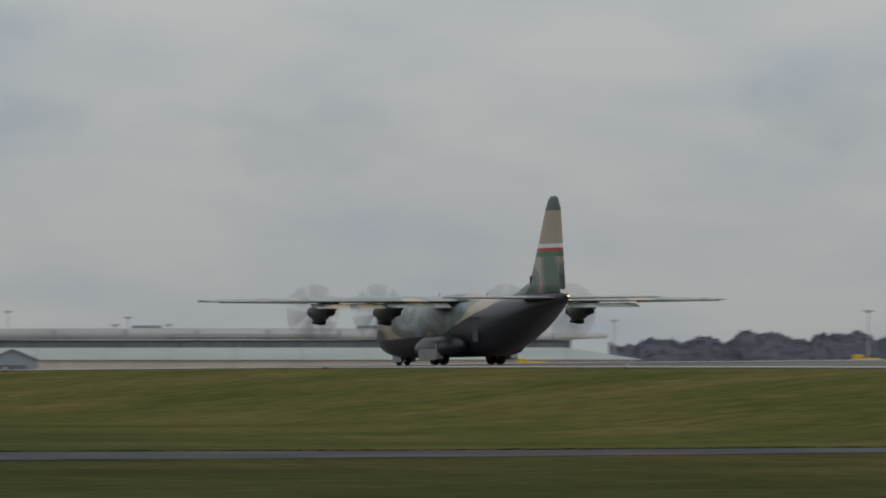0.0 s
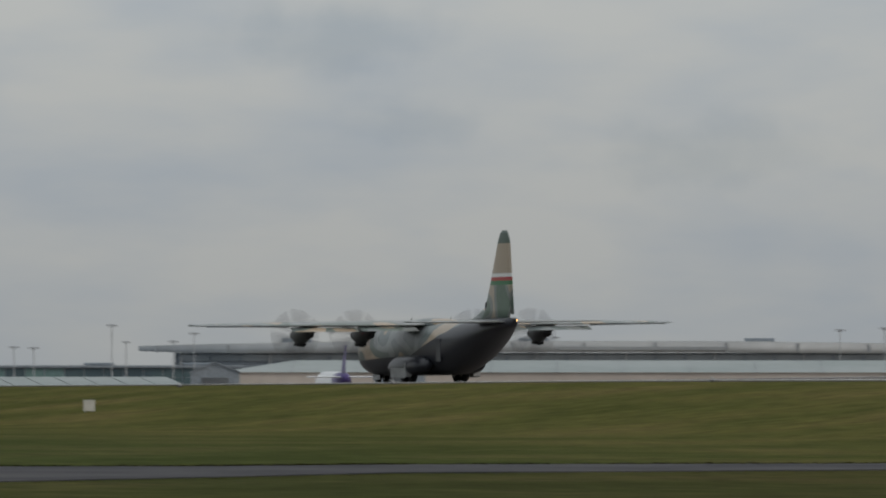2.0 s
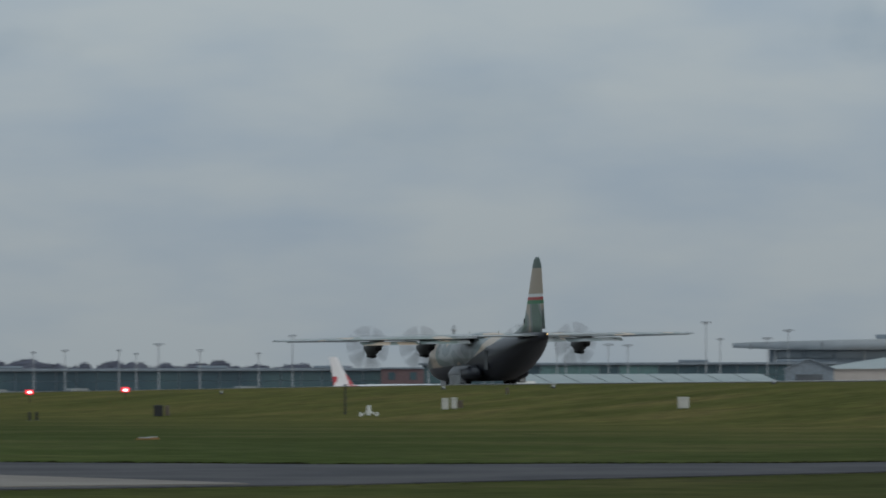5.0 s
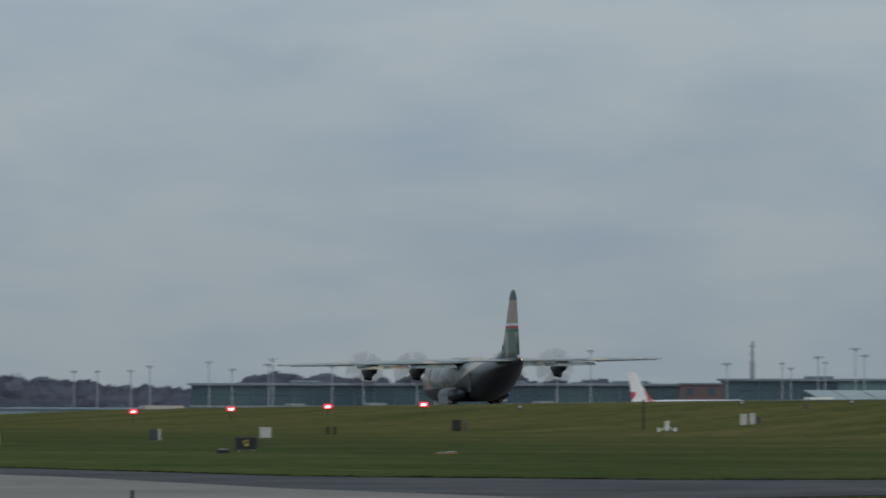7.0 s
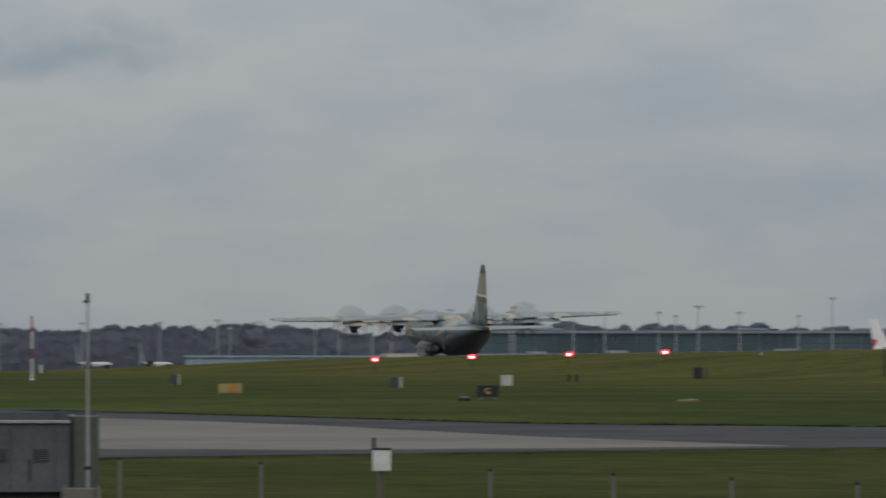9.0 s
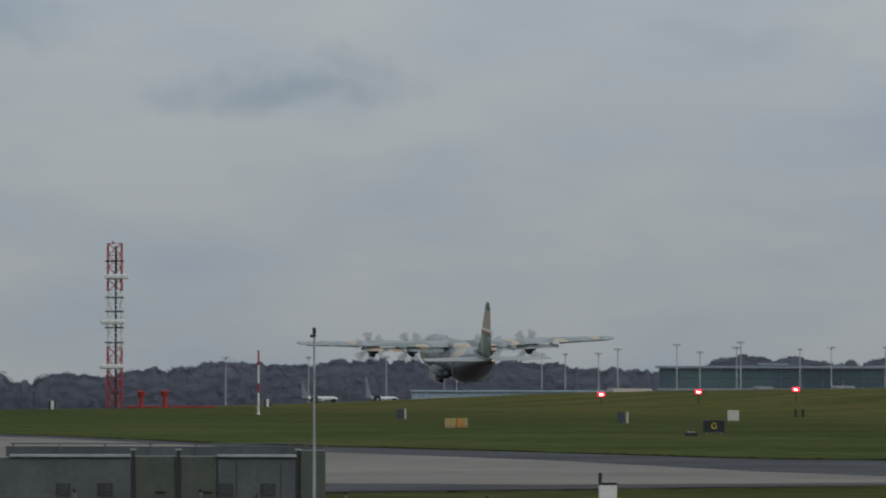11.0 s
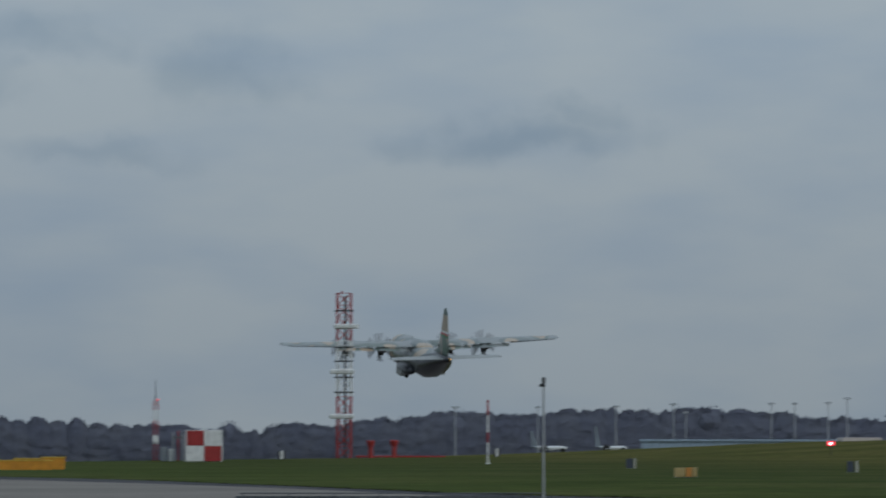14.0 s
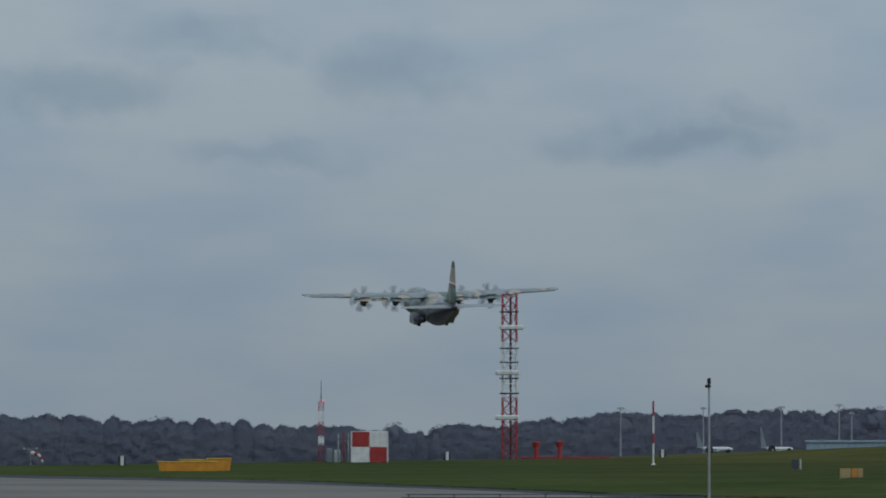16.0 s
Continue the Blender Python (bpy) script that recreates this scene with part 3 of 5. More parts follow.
# ---- far buildings of the airport ----
GLASS_BLUE = material("tinted_glass", [(0.045, 0.075, 0.095), (0.06, 0.10, 0.12), (0.08, 0.13, 0.14)], 0.08, 0.22, 0, 0, 3)
GLASS_TEAL = plain("teal_glass", (0.13, 0.22, 0.22), 0.25)
CLADDING = material("pale_cladding", [(0.25, 0.27, 0.285), (0.29, 0.31, 0.325), (0.33, 0.35, 0.365)], 0.06, 0.6, 0, 0, 4, fine=0.05)
ROOF_GREY = material("metal_roofing", [(0.28, 0.325, 0.325), (0.33, 0.37, 0.37)], 0.05, 0.7, 0.0, 0, 4, fine=0.06)
BEIGE = material("beige_cladding", [(0.44, 0.395, 0.36), (0.52, 0.47, 0.43)], 0.06, 0.7, 0, 0, 4, fine=0.04)
SLATE = plain("slate_blue_cladding", (0.215, 0.25, 0.285), 0.6)
CONTAINER_GREY = material("grey_enamel", [(0.085, 0.095, 0.105), (0.105, 0.115, 0.125), (0.125, 0.135, 0.145)], 0.6, 0.5, 0.1, 0.05, 6, fine=0.1)
PANEL_GREEN = material("grey_green_enamel", [(0.07, 0.082, 0.07), (0.09, 0.102, 0.086)], 0.7, 0.55, 0, 0.05, 6, fine=0.12)
WOOD = material("weathered_wood", [(0.10, 0.08, 0.06), (0.16, 0.13, 0.10)], 3, 0.8, 0, 0.1, 5, (1, 1, 0.2))


# terminal roof and glass colours are lightened to paint in distance haze
PALE_ROOF = material("pale_roof_edge", [(0.37, 0.39, 0.405), (0.45, 0.47, 0.48)], 0.05, 0.7, 0, 0, 4, fine=0.05, spec=0.1)
HAZY_GLASS = material("hazed_tinted_glass", [(0.2, 0.23, 0.25), (0.27, 0.30, 0.32)], 0.08, 0.3, 0, 0, 3)


def rel(z):
    """A height given from the eye's level."""
    return EYE + z


def terminal():
    b, d, w = 21.58, 1700, 143
    m = stand(b, d)
    h = rel(2.3) - m.translation.z
    t = thing("terminal", m, "long pale terminal with a curved metal roof over dark glass", "building")
    part("wall", box(-w / 2 + 4, 0, 0, w / 2 - 4, 40, h - 5.5), CLADDING, t)
    part("upper_wall", box(-w / 2 + 6, 1, h - 5.4, w / 2 - 6, 38, h - 2.0), SLATE, t)
    n = 26
    for i in range(n):
        x = -w / 2 + 7 + (w - 14) * i / n
        part("pane", box(x + 0.2, 0.6, h - 3.4, x + (w - 14) / n - 0.2, 0.9, h - 2.3), HAZY_GLASS, t)
        if i % 3 == 0:
            part("column", rod((x, 0.2, h - 5.6), (x, 0.2, h - 2.0), 0.22), CLADDING, t, "pale column")
    prof = []
    for i in range(25):
        k = -1 + 2 * i / 24
        prof.append((k * w / 2, h - 0.9 * abs(k) ** 3))
    outline = prof + [(x, z - 1.9 + 1.1 * abs(x / (w / 2)) ** 6) for x, z in prof[::-1]]
    roof = part("roof", prism(outline, -1, 44), PALE_ROOF, t, "shallow curved metal roof", True)
    for i in range(0, 24, 2):
        x = -w / 2 + w * (i + 0.5) / 24
        part("roof_rib", box(x - 0.15, -1.2, h - 2.0, x + 0.15, -1.02, h - 0.25 - 0.9 * abs(x / (w / 2)) ** 3), CLADDING, roof)
    part("fascia", box(-w / 2 + 70, -1.5, h - 1.5, w / 2 - 45, -1.05, h - 1.0), CLADDING, roof, "pale fascia strip")
    for x in (-48, -8, 30):
        part("roof_plant", box(x, 12, h - 0.6, x + 5, 16, h + 0.5, 0.1), SLATE, roof, "grey plant box")


def cargo_shed():
    m = stand(21.9, 1400)
    w = 110
    he, hr = rel(-2.4) - m.translation.z, rel(-0.8) - m.translation.z
    t = thing("cargo_shed", m, "wide cargo shed with a pale metal roof and beige walls", "building")
    part("wall", box(-w / 2, 0, 0, w / 2, 44, he), BEIGE, t)
    roof = loft([[(-w / 2 - 1, -0.4, he - 0.05), (-w / 2 + 9, 22, hr), (-w / 2 - 1, 45, he - 0.05)], [(w / 2 + 1, -0.4, he - 0.05), (w / 2 - 9, 22, hr), (w / 2 + 1, 45, he - 0.05)]])
    r = part("roof", roof, ROOF_GREY, t, "low pale metal roof")
    for i in range(11):
        x = -w / 2 + 5 + i * 10
        part("roller_door", box(x, -0.15, 0, x + 5.5, -0.003, he - 0.9), BEIGE, t, "beige roller door")
    for i in range(1, 12):
        x = -w / 2 + i * w / 12
        part("roof_seam", loft([[(x - 0.06, -0.8, he - 0.1), (x + 0.06, -0.8, he - 0.1), (x + 0.06, -0.8, he + 0.03), (x - 0.06, -0.8, he + 0.03)], [(x - 0.06, 21.5, hr - 0.02), (x + 0.06, 21.5, hr - 0.02), (x + 0.06, 21.5, hr + 0.05), (x - 0.06, 21.5, hr + 0.05)]]), CLADDING, r)


def gable_tent(b, d, w, apex, eave):
    m = stand(b, d)
    ha, he = rel(apex) - m.translation.z, rel(eave) - m.translation.z
    t = thing("gable_tent", m, "grey gable-roofed storage tent beside the apron", "shed", "storage tents")
    part("wall", prism([(-w / 2, 0), (w / 2, 0), (w / 2, he), (0, ha), (-w / 2, he)], 0, 13), SLATE, t)
    k = 0.12
    part("roof", prism([(-w / 2 - 0.25, he - 0.15), (0, ha), (w / 2 + 0.25, he - 0.15), (w / 2 + 0.25, he + k - 0.15), (0, ha + k), (-w / 2 - 0.25, he + k - 0.15)], -0.3, 13.3), SLATE, t, "grey roof sheet")
    part("door", box(-w * 0.28, -0.12, 0, w * 0.28, -0.003, he * 0.86), CONTAINER_GREY, t, "grey double door")


def glazed_block(b0, b1, d, top, teal):
    b = (b0 + b1) / 2
    m = stand(b, d)
    w = d * math.tan(radians(b1 - b0))
    h = rel(top) - m.translation.z
    t = thing("glazed_block", m, "long flat-roofed building with blue tinted glass front", "building")
    part("wall", box(-w / 2, 0, 0, w / 2, 22, h - 0.35), SLATE, t)
    part("roof", box(-w / 2 - 0.6, -0.8, h - 0.35, w / 2 + 0.6, 22.6, h), SLATE, t, "thin grey flat roof")
    part("canopy", box(-w / 2 - 0.2, -0.9, h - 3.9, w / 2 + 0.2, -0.004, h - 3.65), CLADDING, t, "grey canopy line above the ground floor")
    n = max(4, int(w / 3.2))
    for i in range(n):
        x = -w / 2 + w * i / n
        g = GLASS_TEAL if any(a <= i / n < c for a, c in teal) else GLASS_BLUE
        for z0, z1 in ((h - 1.95, h - 0.5), (h - 3.55, h - 2.05)):
            part("pane", box(x + 0.08, -0.12, z0, x + w / n - 0.08, -0.003, z1), g, t)
    for x in (-w * 0.3, w * 0.12, w * 0.36):
        part("roof_plant", box(x, 6, h, x + 5, 10, h + 0.45, 0.1), SLATE, t, "low plant on the roof")


def lean_shed():
    m = stand(18.75, 1450)
    w = 1450 * math.tan(radians(1.46))
    h = rel(-3.2) - m.translation.z
    t = thing("apron_shed", m, "low shed with pale sloping roof panels", "shed")
    part("wall", box(-w / 2, 0, 0, w / 2, 16, h - 1.6), BEIGE, t)
    n = 9
    for i in range(n):
        x0, x1 = -w / 2 + w * i / n, -w / 2 + w * (i + 1) / n - 0.25
        part("roof_panel", loft([[(x0, -1, h - 1.75), (x1, -1, h - 1.75), (x1, -1, h - 1.6), (x0, -1, h - 1.6)], [(x0 - 3.5, 14, h - 0.15), (x1 - 3.5, 14, h - 0.15), (x1 - 3.5, 14, h), (x0 - 3.5, 14, h)]]), ROOF_GREY, t, "pale sloping roof panel")


def block_house(name, b, d, w, top, mat, label, depth=6, glazed=True, roof=None):
    m = stand(b, d)
    h = rel(top) - m.translation.z
    t = thing(name, m, label, "building")
    part("wall", box(-w / 2, 0, 0, w / 2, depth, h - 0.25), mat, t)
    part("roof", box(-w / 2 - 0.2, -0.3, h - 0.25, w / 2 + 0.2, depth + 0.2, h), roof or SLATE, t)
    n = max(1, int(w / 2.5)) if glazed else 0
    for i in range(n):
        x = -w / 2 + w * (i + 0.5) / n
        part("window", box(x - 0.55, -0.08, h - 2.0, x + 0.55, -0.003, h - 0.8), GLASS_BLUE, t)
    return t


def tall_stack():
    m = stand(17.6, 1900)
    h = rel(4.95) - m.translation.z
    t = thing("slender_tower", m, "slender pale grey tower behind the buildings", "tower")
    part("shaft", box(-0.45, -0.45, 0, 0.45, 0.45, h * 0.8, 0.05), CLADDING, t)
    part("upper_shaft", rod((0, 0, h * 0.8), (0, 0, h), 0.28, 0.2), CLADDING, t)
    for k in (0.8, 0.88, 0.95):
        part("collar", rod((0, 0, h * k), (0, 0, h * k + 0.3), 0.5), STEEL, t)


terminal()
cargo_shed()
gable_tent(20.64, 1300, 6.5, -0.95, -2.2)
gable_tent(19.60, 1290, 6.2, -1.0, -2.2)
glazed_block(14.44, 17.2, 1650, -2.6, ())
glazed_block(17.42, 19.75, 1680, -1.8, ((0.28, 0.40), (0.46, 0.56)))
lean_shed()
block_house("brick_hut", 17.31, 1640, 6.9, -2.45, plain("dull_red_brick", (0.15, 0.10, 0.105), 0.8), "small dull red building with a pale roof")
PALE_BLUE = plain("pale_blue_cladding", (0.29, 0.37, 0.46), 0.5)
block_house("low_shed", 13.6, 1500, 29, -6.0, PALE_BLUE, "long low pale blue shed beyond the runway", glazed=False, roof=PALE_BLUE)
tall_stack()


# ---- apron masts ----
MAST_GREY = plain("mast_grey", (0.36, 0.38, 0.40), 0.6)


def floodlight_mast(b, d, top, kind):
    m = stand(b, d)
    h = rel(top) - m.translation.z
    t = thing("floodlight_mast", m, "slim pale apron floodlight mast with a wide lamp frame", "light mast", "apron floodlight masts")
    part("pole", rod((0, 0, 0), (0, 0, h), 0.12, 0.065), MAST_GREY, t)
    w = (0.72, 0.48, 0.32)[kind]
    part("head_frame", rod((-w, 0, h - 0.08), (w, 0, h - 0.08), 0.05, bm=rod((-w * 0.6, 0, h - 0.4), (w * 0.6, 0, h - 0.4), 0.04)) if kind < 2 else box(-w, -0.1, h - 0.25, w, 0.1, h), MAST_GREY, t)
    n = (4, 3, 2)[kind]
    for i in range(n):
        x = -w + 2 * w * i / (n - 1)
        part("lamp", box(x - 0.15, -0.25, h - 0.30, x + 0.15, 0.02, h - 0.13, 0.03), MAST_GREY, t, "boxy floodlight")


def masts():
    rows = ((8.02, -.68, 0), (8.10, -.774, 1), (8.365, -.77, 0), (8.483, -.725, 0), (9.16, -.77, 0), (9.25, -.718, 0), (9.455, -.76, 0), (9.615, -.673, 0), (10.22, -.749, 0),
            (10.29, -.706, 0), (10.52, -.748, 0), (12.12, -.705, 0), (12.37, -.695, 0), (13.03, -.724, 1), (14.46, -.67, 0), (6.457, -.822, 0), (6.768, -.82, 2), (6.817, -.848, 1))
    rows2 = ((6.97, -.784, 0), (7.01, -.815, 2), (7.18, -.737, 0), (7.23, -.775, 0), (7.47, -.803, 0), (7.58, -.807, 0), (3.54, -.815, 1), (3.67, -.857, 1), (3.877, -.83, 0), (3.9, -.80, 1))
    rows3 = ((4.233, -.841, 2), (4.41, -.83, 1), (4.714, -.83, 2), (4.81, -.85, 2), (4.937, -.796, 0), (5.17, -.83, 1), (5.5, -.85, 2), (5.69, -.75, 1), (2.78, -.8695, 1), (2.912, -.87, 2), (3.1, -.865, 1), (3.208, -.84, 1),
             (1.904, -.886, 1), (2.3, -.92, 2), (2.23, -.873, 1), (1.0, -.891, 1), (1.466, -.891, 2))
    for b, e, k in rows + rows2 + rows3:
        d = 1560 if b < 8.6 or b > 11 else 1800
        floodlight_mast(b + 11, d, d * math.tan(radians(e + 0.85)), k)


masts()


# ---- parked aircraft ----
def parked(name, m, label, body, tail, size=1.0, top=7.8, props=False):
    t = thing(name, m, label, "aircraft")
    s = size
    secs = [(13, 3.3, 0.15, 0.15, 0.15), (12, 3.4, 0.9, 0.9, 0.9), (9.5, 3.6, 1.4, 1.4, 1.4), (-5, 3.6, 1.4, 1.4, 1.4), (-10, 3.9, 0.9, 1.0, 0.9), (-13.5, 4.3, 0.25, 0.3, 0.25)]
    fus = part("fuselage", loft([[(p[0] * s, p[1] * s, p[2] * s) for p in ring(*q, n=18)] for q in secs]), body, t, "", True)
    part("tail_cone", loft([[(p[0] * s, p[1] * s, p[2] * s) for p in ring(*q, n=18)] for q in ((-8.2, 3.78, 1.13, 1.19, 1.12), (-10.2, 3.93, 0.92, 1.0, 0.92), (-13.6, 4.31, 0.28, 0.33, 0.28))]), tail, fus, "", True)

    def fr(z, lead, trail, th):
        return [(0, lead * s, z * s), (th * s, (lead * 0.6 + trail * 0.4) * s, z * s), (0, trail * s, z * s), (-th * s, (lead * 0.6 + trail * 0.4) * s, z * s)]
    part("fin", loft([fr(4.6, -8.2, -12.6, 0.25), fr(4.6 + (top - 4.6) * 0.55, -10.6, -13.1, 0.16), fr(top, -12.0, -13.6, 0.1)]), tail, t, "coloured tail fin")
    part("tailplane", loft([[(x * s, (-11.6 + a) * s, (z + c) * s) for a, c in ((0.9, 0), (0, 0.1), (-1.2, 0), (0, -0.1))] for x, z in ((-4.2, top - 0.25 if props else 4.4), (0, top - 0.25 if props else 4.4), (4.2, top - 0.25 if props else 4.4))]), body, t)
    part("wing", loft([[(x * s, (0.6 + a * k) * s, (z + c) * s) for a, c in ((1.4, 0), (0, 0.18), (-1.4, 0), (0, -0.18))] for x, z, k in ((-13, 5.2 if props else 3.6, 0.6), (0, 5.0 if props else 2.7, 1), (13, 5.2 if props else 3.6, 0.6))]), body, t)
    for sx in (-1, 1):
        part("engine", loft([[(p[0] * s + sx * 4.1 * s, p[1] * s, p[2] * s) for p in ring(*q, n=12)] for q in ((3.4, 4.6 if props else 2.2, 0.3, 0.3, 0.3), (2.4, 4.6 if props else 2.2, 0.6, 0.6, 0.6), (-1.2, 4.6 if props else 2.2, 0.45, 0.5, 0.5))]), body, t, "", True)
        part("main_wheel", rod((sx * 1.8 * s, -0.6, 0.45), (sx * 2.2 * s, -0.6, 0.45), 0.45, n=14), BLACK_PAINT, t)
        part("gear_leg", rod((sx * 1.9 * s, -0.6, 0.4), (sx * 1.5 * s, -0.4, 2.6 * s), 0.12), STEEL, t)
    part("nose_wheel", rod((-0.2, 9.8 * s, 0.3), (0.2, 9.8 * s, 0.3), 0.3, n=12, bm=rod((0, 9.8 * s, 0.3), (0, 9.8 * s, 2.5 * s), 0.08)), BLACK_PAINT, t)
    return t


WHITE_SKIN = plain("white_aircraft_paint", (0.74, 0.75, 0.76), 0.35, 0, 0.04)
PURPLE = plain("purple_aircraft_paint", (0.085, 0.06, 0.21), 0.4)
FIN_RED = material("red_white_fin", [(0.72, 0.70, 0.70), (0.72, 0.70, 0.70), (0.45, 0.05, 0.06)], 0.35, 0.4, 0, 0, 1, lo=0.3, hi=0.56, hard=True)


def parked_at(name, b, d, turn, label, tail, back, tip, props=False):
    """Stands an aircraft so that its back and its fin's tip reach the given elevations."""
    x, y = spot(b, d)
    g = ground(x, y)
    size = (rel(d * math.tan(radians(back + 0.85))) - g) / 5.0
    top = (rel(d * math.tan(radians(tip + 0.85))) - g) / size
    return parked(name, stand(b, d, turn), label, WHITE_SKIN, tail, size, top, props)


parked_at("parked_turboprop", 20.275, 1330, -15, "white parked turboprop with purple tail, seen from behind", PURPLE, -.945, -.794, False)
parked_at("parked_airliner", 17.27, 1450, -60, "white parked airliner with a red and white tail fin", FIN_RED, -1.03, -.875)
parked_at("parked_light_jet", 12.53, 1175, -104, "small white parked jet beyond the grass", SLATE, -1.115, -1.03)
parked_at("parked_light_jet", 12.88, 1175, -100, "small white parked jet beyond the grass", SLATE, -1.115, -1.005)


# ---- vehicles beyond the runway ----
def van(b, d, turn, mat, l=5.5, h=2.4, label="white van parked on the far apron"):
    t = thing("van", stand(b, d, turn), label, "van", "parked vans")
    o = [(-l / 2, 0.45), (l / 2, 0.45), (l / 2, 1.1), (l / 2 - 0.6, 1.25), (l / 2 - 1.3, h), (-l / 2 + 0.1, h), (-l / 2, h - 0.15)]
    part("body", prism(o, -0.95, 0.95), mat, t)
    part("windscreen", prism([(l / 2 - 0.62, 1.3), (l / 2 - 0.58, 1.34), (l / 2 - 1.2, h - 0.15), (l / 2 - 1.26, h - 0.2)], -0.8, 0.8), GLASS_BLUE, t)
    for x in (-l / 2 + 1, l / 2 - 1):
        for y in (-0.85, 0.85):
            part("wheel", rod((x, y - 0.12, 0.36), (x, y + 0.12, 0.36), 0.36, n=14), BLACK_PAINT, t)


def lift(b, d, h):
    """Raise a vehicle's height so that its roof clears the brow."""
    x, y = spot(b, d)
    return rel(h) - ground(x, y)


for bb, e0, mat, l in ((14.3, -1.067, BEIGE, 6.4), (15.05, -1.055, CLADDING, 3.2), (15.5, -1.05, CLADDING, 3.6), (16.45, -1.04, CLADDING, 3.5), (18.0, -1.01, WHITE_PAINT, 4.5)):
    van(bb, 1250, 10, mat, l, min(3.4, lift(bb, 1250, 1250 * math.tan(radians(e0 + 0.85)))), "pale van parked beyond the runway brow")
van(23.2, 1150, 2, BEIGE, 5.2, 2.8, "beige van parked beside the cargo shed")
RED_VAN = plain("red_white_vehicle", (0.48, 0.16, 0.13), 0.5)
van(21.25, 1200, -4, RED_VAN, 2.6, 2.2, "dull red service van beside the cargo shed")


def yellow_truck(b, d):
    t = thing("apron_loader", stand(b, d, -b + 6), "yellow flat apron loader standing beyond the runway", "vehicle", "apron loaders")
    part("deck", box(-1.15, -0.6, 0.34, 1.05, 0.6, 0.6, 0.04), YELLOW_PAINT, t)
    part("cab", box(-1.15, -0.55, 0.601, -0.3, 0.55, 0.86, 0.04), YELLOW_PAINT, t)
    for x in (-0.75, 0.7):
        for y in (-0.5, 0.5):
            part("wheel", rod((x, y - 0.1, 0.2), (x, y + 0.1, 0.2), 0.2, n=12), BLACK_PAINT, t)


yellow_truck(23.56, 830)
yellow_truck(25.45, 800)


# ---- airfield signs and markers ----
def board(name, b, d, w, h, mat, label, legs=0.25, group="", depth=0.16, category="sign"):
    t = thing(name, stand(b, d), label, category, group)
    part("panel", box(-w / 2, 0, legs, w / 2, depth, legs + h, 0.02), mat, t)
    for x in (-w * 0.32, w * 0.32):
        part("leg", rod((x, depth / 2, -0.05), (x, depth / 2, legs), 0.035), STEEL, t)
    return t


def letter_sign():
    t = board("taxiway_sign", 14.75, 580.5, 1.27, 0.74, BLACK_PAINT, "black taxiway sign with a yellow letter G", 0.1)
    for z0, z1, x0, x1 in ((0.1, 0.14, -0.62, 0.62), (0.80, 0.84, -0.62, 0.62), (0.14, 0.80, -0.62, -0.59), (0.14, 0.80, 0.59, 0.62)):
        part("frame_bar", box(x0, -0.02, z0, x1, -0.003, z1), CONTAINER_GREY, t)
    cu = bpy.data.curves.new("letter", "FONT")
    cu.body, cu.size, cu.extrude, cu.align_x, cu.align_y = "G", 0.48, 0.006, "CENTER", "CENTER"
    tmp = new("letter", cu)
    me = bpy.data.meshes.new_from_object(tmp.evaluated_get(bpy.context.evaluated_depsgraph_get()))
    bpy.data.objects.remove(tmp)
    me.materials.append(plain("letter_yellow", (0.72, 0.55, 0.08), 0.6))
    ob = new("letter", me)
    ob.parent = t
    ob.matrix_local = pose(0, -0.012, 0.47, 90, 0, 0)
    ob["label"] = "yellow letter G"


letter_sign()
WHITE_BOARD = plain("off_white_board", (0.55, 0.54, 0.50), 0.7)
board("marker_board", 18.892, 723.5, 0.8, 0.8, WHITE_BOARD, "square off-white marker board in the grass", 0.08, "square marker boards")
board("marker_board", 14.858, 705.5, 0.8, 0.74, WHITE_BOARD, "square off-white marker board in the grass", 0.08, "square marker boards")
board("marker_board", 17.55, 771.5, 0.5, 0.85, WHITE_BOARD, "narrow off-white marker board in the grass", 0.05, "narrow marker boards")
board("marker_board", 17.60, 771.5, 0.42, 0.85, WHITE_BOARD, "narrow off-white marker board in the grass", 0.05, "narrow marker boards")
board("marker_box", 17.635, 773, 0.42, 0.55, WOOD, "small brown box beside the marker boards", 0.05, category="box")
board("sign_back", 15.935, 809, 0.72, 0.9, BLACK_PAINT, "back of a dark runway sign in the grass", 0.05)
board("sign_back", 15.985, 812, 0.35, 0.8, WOOD, "narrow brown sign back beside a dark one", 0.05)
board("marker_post", 15.21, 770, 0.2, 0.62, BLACK_PAINT, "short dark post in the grass", 0.02, "dark posts", category="post")
board("marker_post", 15.25, 770, 0.2, 0.62, BLACK_PAINT, "short dark post in the grass", 0.02, "dark posts", category="post")
BLUE_BLACK = plain("blue_black", (0.05, 0.06, 0.085), 0.5)
board("sign_back", 12.982, 735, 0.5, 0.68, BLUE_BLACK, "dark blue sign back in the open grass", 0.05)
board("marker_board", 13.012, 736, 0.12, 0.74, WHITE_BOARD, "slim white board beside a dark sign", 0.02)
board("sign_back", 14.225, 683, 0.45, 0.72, BLUE_BLACK, "dark blue sign back in the grass", 0.05)
board("marker_board", 14.262, 684, 0.14, 0.78, WHITE_BOARD, "slim white board beside a dark sign", 0.02)
board("marker_post", 17.9, 800, 0.25, 0.5, WOOD, "short brown post in the grass", 0.02, "dark posts", category="post")
ORANGE = plain("orange_paint", (0.55, 0.24, 0.05), 0.6)
YELLOW_BOARD = plain("sign_yellow", (0.40, 0.305, 0.13), 0.6)
FADED_ORANGE = plain("faded_orange", (0.30, 0.17, 0.06), 0.75)
